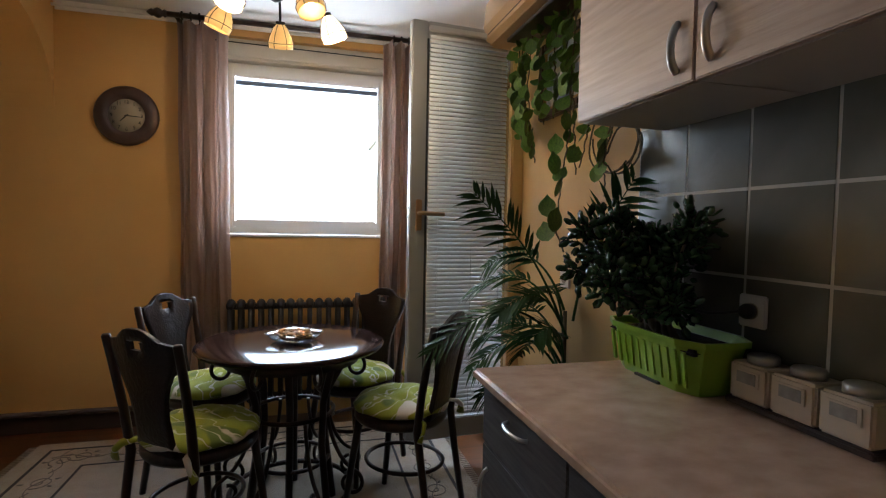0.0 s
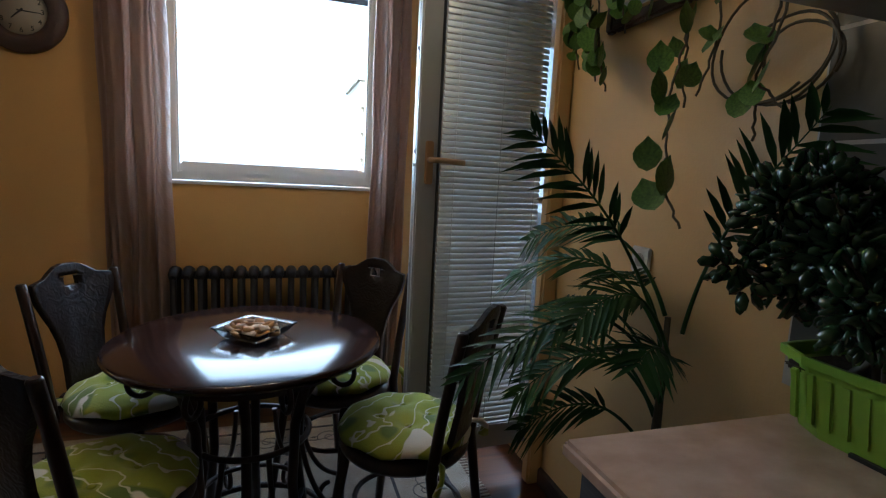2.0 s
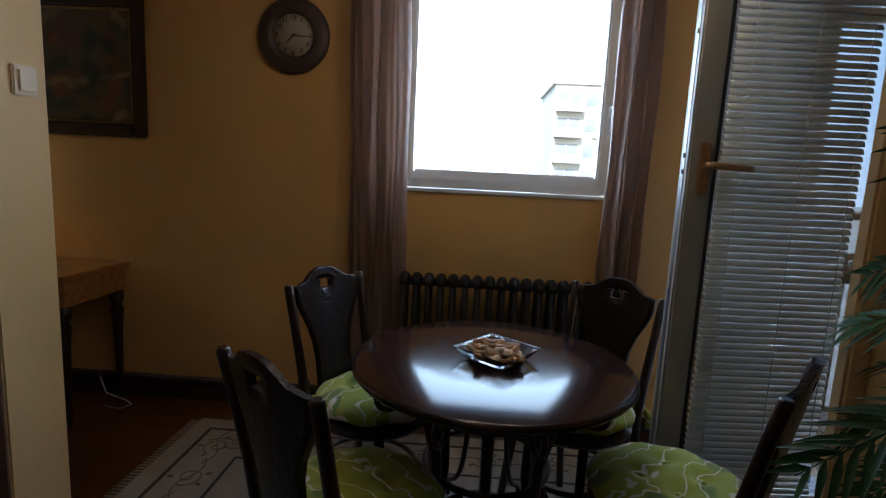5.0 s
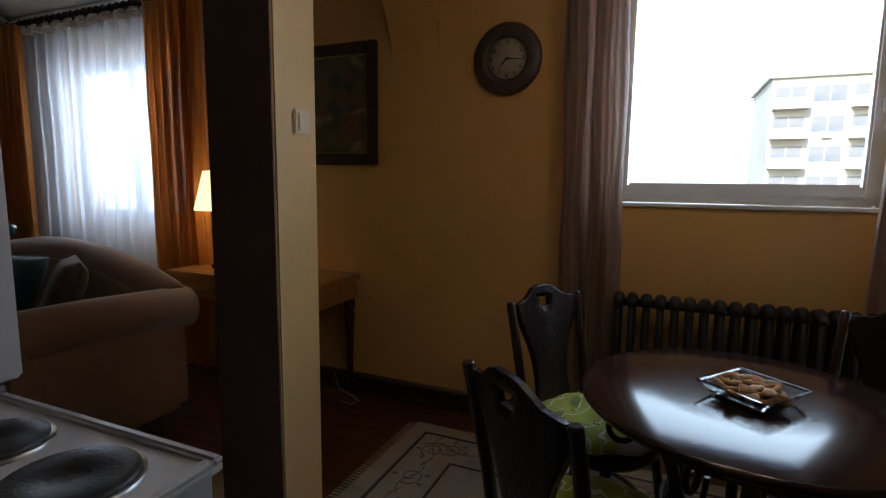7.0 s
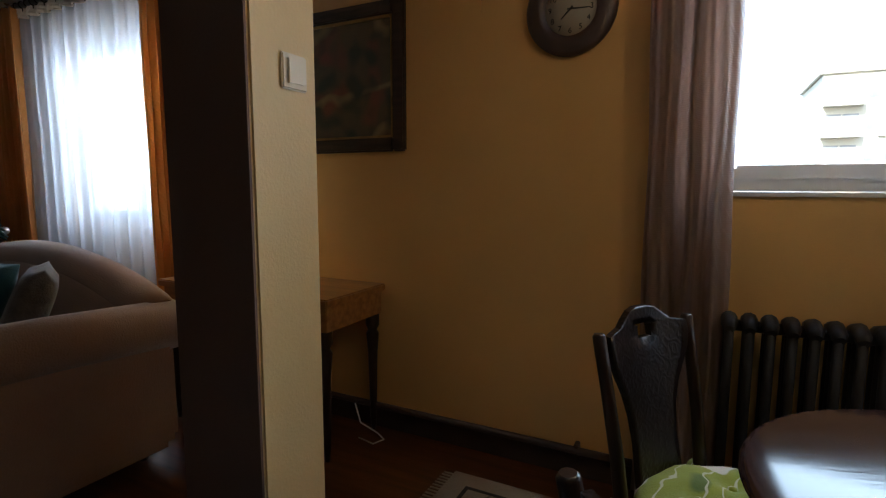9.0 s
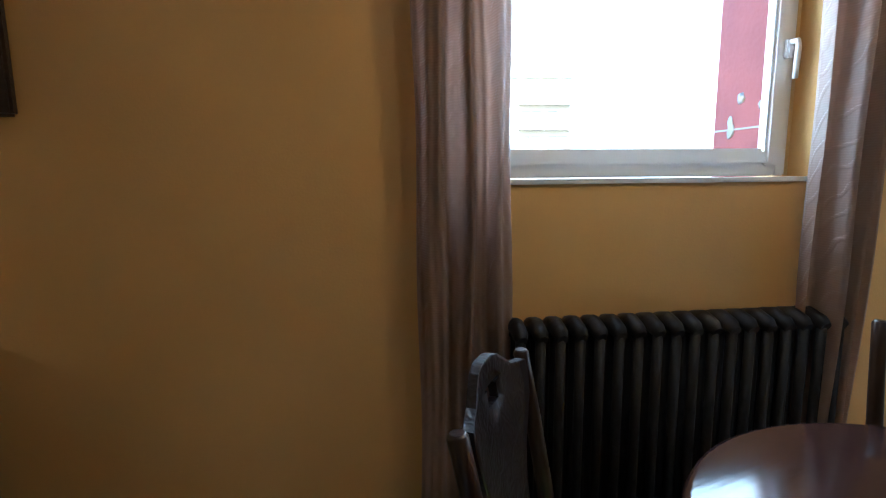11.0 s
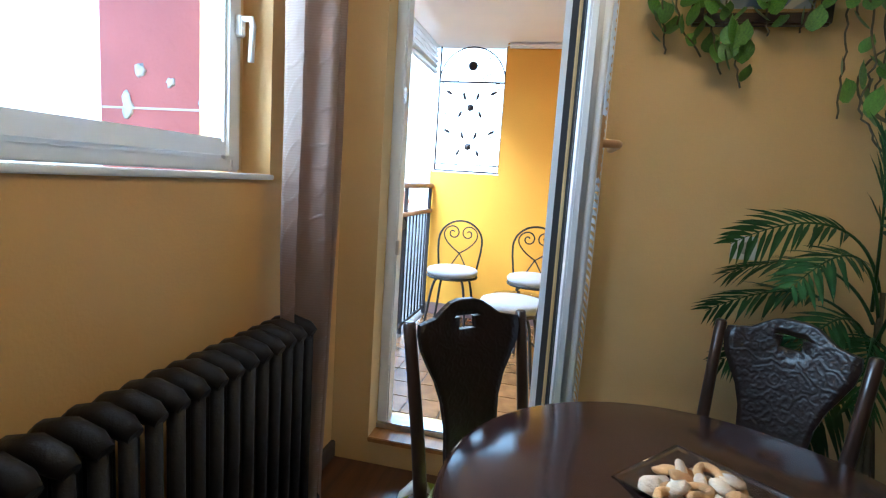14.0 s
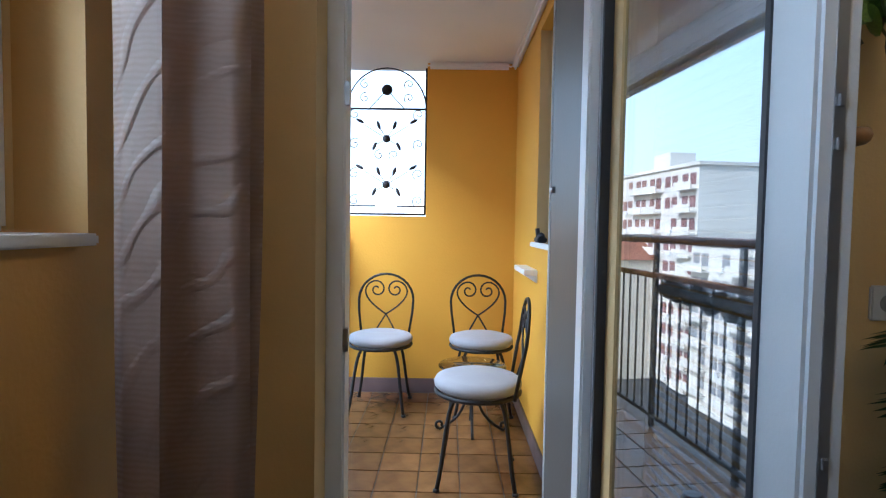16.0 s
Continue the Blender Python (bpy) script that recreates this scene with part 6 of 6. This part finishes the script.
s.tube([(0.338, -0.2, 0.6), (0.365, -0.19, 0.6), (0.365, 0.19, 0.6), (0.338, 0.2, 0.6)], 0.009, 8)
part("oven_handle", s, M_STEEL, ck)
for k in range(5):
    s = Shape()
    s.lathe([(0.02, 0.0), (0.02, 0.018), (0.014, 0.022)], 16, m=Matrix.Translation((0.3155, -0.2 + 0.1 * k, 0.71)) @ Matrix.Rotation(math.pi / 2, 4, "Y"))
    part("knob", s, M_BLACK, ck)
for x in (-0.3, 0.28):
    part("foot", Shape().box(x, x + 0.03, -0.26, 0.26, 0, 0.039), M_BLACK, ck)

# ---- living room ----
lw = window_unit("window_2", -4.35, -3.1, 0.96, 2.19, YN + 0.13, "white framed living room window behind a sheer curtain")
part("mullion", Shape().box(-3.72, -3.64, YN + 0.07, YN + 0.13, 1.06, 2.10, 0.006), M_PVC, lw)
drape("sheer_curtain", -4.56, -3.10, YN - 0.13, 0.06, 2.40, 11, 0.022, "white sheer curtain over the living room window", M_SHEER, 5)
drape("orange_curtain", -4.88, -4.50, YN - 0.20, 0.06, 2.42, 5, 0.03, "orange living room curtain", M_ORANGE, 6)
drape("orange_curtain", -3.16, -2.70, YN - 0.20, 0.06, 2.42, 6, 0.03, "orange living room curtain", M_ORANGE, 7)
lrod = thing("curtain_rod", "dark wooden curtain rod over the living room window", "curtain rod", (-3.75, YN - 0.16, 2.445))
s = Shape()
s.tube([(-1.12, 0, 0), (1.10, 0, 0)], 0.018, 10)
part("rod", s, M_DARKWOOD, lrod)
s = Shape()
s.tube([(1.10 + 0.014 * k, 0, 0) for k in range(10)], [0.018, 0.03, 0.02, 0.036, 0.042, 0.038, 0.022, 0.03, 0.016, 0.005], 10)
part("finial", s, M_DARKWOOD, lrod)
for k in range(22):
    part("ring", ring, M_IRON, lrod, at=pose(-0.80 + 0.068 * k, 0, 0))
drape("curtain_heading", -4.56, -3.10, YN - 0.155, 2.36, 2.425, 11, 0.02, "cream heading tape hung from curtain rings", M_CERAM, 9)

sofa = thing("sofa", "tan upholstered sofa with rolled arms and arched back", "sofa", (-3.37, 2.02, 0))
s = Shape()
s.box(-0.98, 0.98, -0.52, 0.30, 0.10, 0.42, 0.05)
part("base", s, M_SOFA, sofa)
s = Shape()


def back_fn(u, v):
    x = -1.0 + 2.0 * u
    top = 0.66 + 0.19 * math.cos(math.pi * (u - 0.5)) ** 0.8 if 0 < u < 1 else 0.66
    z = 0.30 + (top - 0.30) * v
    return (x, 0.20 + 0.09 * v + 0.05 * (2 * u - 1) ** 2 * -1, z), (0, 1, 0)


s.sheet(back_fn, 28, 8, 0.20)
s.tube([Vector((-1.0 + 2.0 * k / 28, 0.29 - 0.05 * (2 * k / 28 - 1) ** 2, (0.66 + 0.19 * max(0, math.cos(math.pi * (k / 28 - 0.5))) ** 0.8) - 0.015)) for k in range(29)], 0.105, 12)
part("backrest", s, M_SOFA, sofa)
for sd in (-1, 1):
    s = Shape()
    s.box(sd * 1.0 - 0.09, sd * 1.0 + 0.09, -0.60, 0.28, 0.08, 0.64, 0.05)
    s.tube([(sd * 1.03, -0.635, 0.665), (sd * 1.03, -0.62, 0.665), (sd * 1.03, -0.2, 0.655), (sd * 1.02, 0.30, 0.62)], [0.05, 0.105, 0.105, 0.11], 14)
    part("arm", s, M_SOFA, sofa)
for k in range(2):
    part("seat_cushion", Shape().box(-0.90 + 0.90 * k, -0.01 + 0.90 * k, -0.58, 0.16, 0.42, 0.54, 0.05), M_SOFA, sofa)
for x in (-0.9, 0.9):
    for y in (-0.5, 0.2):
        part("foot", Shape().tube([(x, y, 0), (x, y, 0.11)], [0.02, 0.03], 8), M_DARKWOOD, sofa)
for x, y, z, rx, rz, ma, lab in ((-2.81, 1.98, 0.69, 68, -28, M_DPILLOW, "dark brown patterned cushion"), (-3.25, 1.94, 0.68, 62, 12, M_TEAL, "teal cushion"),
                                 (-3.67, 1.96, 0.68, 60, -6, M_DPILLOW, "dark brown patterned cushion"), (-4.01, 1.98, 0.72, 66, 14, M_TEAL, "teal cushion")):
    s = Shape()
    b = bmesh.new()
    bmesh.ops.create_grid(b, x_segments=10, y_segments=10, size=0.21)
    b2 = b.copy()
    for bb, sg in ((b, 1), (b2, -1)):
        for v in bb.verts:
            ex, ey = v.co.x / 0.21, v.co.y / 0.21
            v.co.z = sg * 0.075 * max(0.0, (1 - ex ** 4) * (1 - ey ** 4)) ** 0.5
            v.co.x *= 1 - 0.06 * (1 - abs(ey)) * abs(ex)
        for f in bb.faces:
            f.smooth = True
        s.add(bb)
    bmesh.ops.remove_doubles(s.bm, verts=s.bm.verts[:], dist=0.0005)
    p = tagged(part("sofa_cushion", s, ma), lab + " leaning on the sofa", "cushion")
    p.matrix_basis = pose(x, y, z, rx, 0, rz)

dk = thing("desk", "honey-coloured wooden console desk with a drawer", "desk", (-2.02, 2.755, 0))
part("top", Shape().box(-0.75, 0.355, -0.215, 0.235, 0.715, 0.75, 0.006), M_DESK, dk)
part("case", Shape().box(-0.73, 0.335, -0.195, 0.225, 0.60, 0.7145, 0.003), M_DESK, dk)
dw = part("drawer", Shape().box(-0.34, 0.27, -0.207, -0.196, 0.615, 0.70, 0.003), M_DESK, dk)
s = Shape()
for a in ((-0.30, 0.23, 0.685, 0.692), (-0.30, 0.23, 0.622, 0.629), (-0.30, -0.293, 0.629, 0.685), (0.223, 0.23, 0.629, 0.685)):
    s.box(a[0], a[1], -0.211, -0.2072, a[2], a[3], 0.001)
part("moulding", s, M_DESK, dw)
for x in (-0.70, 0.30):
    for y in (-0.165, 0.195):
        s = Shape()
        s.lathe([(0.012, 0.0), (0.016, 0.06), (0.024, 0.40), (0.032, 0.50), (0.022, 0.52), (0.034, 0.545), (0.034, 0.60)], 14, (x, y, 0))
        part("leg", s, M_DARKWOOD, dk)
lp = thing("table_lamp", "lit table lamp with a yellow fabric shade", "lamp", (-2.56, 2.80, 0.75))
s = Shape()
s.lathe([(0.075, 0.0), (0.075, 0.012), (0.03, 0.03), (0.018, 0.10), (0.035, 0.17), (0.015, 0.25), (0.01, 0.40)], 20)
part("base", s, M_DARKWOOD, lp)
s = Shape()
s.lathe([(0.16, 0.36), (0.10, 0.60), (0.097, 0.60), (0.157, 0.36)], 28, caps=False)
part("shade", s, M_LAMPS, lp, "glowing yellow shade")
s = Shape()
s.blob((0, 0, 0.45), (0.03, 0.03, 0.045), 2)
part("bulb", s, M_BULB, lp)
tl = new("table_lamp_light", bpy.data.lights.new("table_lamp_light", "POINT"))
tl.data.energy, tl.data.color, tl.data.shadow_soft_size = DESK_W, (1.0, 0.86, 0.45), 0.05
tl.location = (-2.56, 2.80, 1.17)
s = Shape()
s.box(-2.16, -2.06, 2.68, 2.73, 0.7505, 0.758, 0.002)
s.blob((-2.13, 2.72, 0.775), (0.03, 0.02, 0.022), 2)
s.tube([(-2.10, 2.70, 0.765), (-2.02, 2.69, 0.77)], 0.008, 6)
tagged(part("desk_ornament", s, M_CLOCKR), "small brown ornament on the desk", "ornament")
s = Shape()
s.tube([(-1.82, 2.93, 0.12), (-1.78, 2.92, 0.03), (-1.66, 2.90, 0.008), (-1.60, 2.86, 0.008), (-1.62, 2.80, 0.008), (-1.72, 2.82, 0.008)], 0.004, 6)
tagged(part("power_cable", s, M_WHITEPL), "thin pale power cable under the desk", "cable")

tree = thing("christmas_tree", "small artificial christmas tree with silver and purple baubles", "tree", (-4.42, 2.45, 0))
s = Shape()
s.tube([(0, 0, 0.0), (0, 0, 1.42)], [0.02, 0.006], 8)
part("trunk", s, M_STEM, tree)
s = Shape()
rnd = random.Random(3)
for k in range(300):
    t = rnd.random() ** 0.7
    z = 0.30 + 1.08 * (1 - t)
    R = 0.05 + 0.27 * t * (0.75 + 0.25 * math.sin(22 * t))
    a = rnd.uniform(0, 6.28)
    p, q = Vector((0, 0, z)), Vector((R * math.cos(a), R * math.sin(a), z - 0.06 - 0.08 * t))
    s.tube([p, p.lerp(q, 0.5) + Vector((0, 0, 0.015)), q], [0.012, 0.020, 0.006], 5)
part("needles", s, M_FIR, tree)["kind"] = "stuff"
s = Shape()
s.tube([(0, 0, 1.40), (0, 0, 1.44), (0, 0, 1.50), (0, 0, 1.53)], [0.012, 0.022, 0.008, 0.002], 8)
part("spire", s, M_STEEL, tree, "silver spire topper")
s = Shape()
s.lathe([(0.13, 0), (0.13, 0.03), (0.04, 0.06)], 16)
part("stand", s, M_BLACK, tree)
ball = Shape().blob((0, 0, 0), (0.028, 0.028, 0.028), 2).mesh("bauble")
ball2 = Shape().blob((0, 0, 0), (0.024, 0.024, 0.024), 2).mesh("bauble")
M_PURP = mat("purple_bauble", (0.10, 0.03, 0.13), 0.2, 0.7)
for k in range(34):
    t = (k + 0.5) / 34
    z = 0.32 + 1.0 * (1 - t)
    R = 0.05 + 0.25 * t
    a = k * 2.4
    part("bauble", ball if k % 2 else ball2, M_STEEL if k % 2 else M_PURP, tree, at=pose(R * math.cos(a), R * math.sin(a), z - 0.05))

# ---- balcony floor tiles ----
fl = bpy.data.objects["balcony_floor"]
bt = Shape().box(-0.098, 0.098, -0.098, 0.098, -0.006, 0.002, 0.002).mesh("tile")
nx = 12
for i in range(12):
    for j in range(6):
        x, y = BX0 + 0.10 + 0.202 * i, BY0 + 0.11 + 0.202 * j
        if x + 0.098 < BX1 - 0.012 and y + 0.098 < BY1:
            part("tile", bt, M_BTILE, fl, at=pose(x, y, 0))
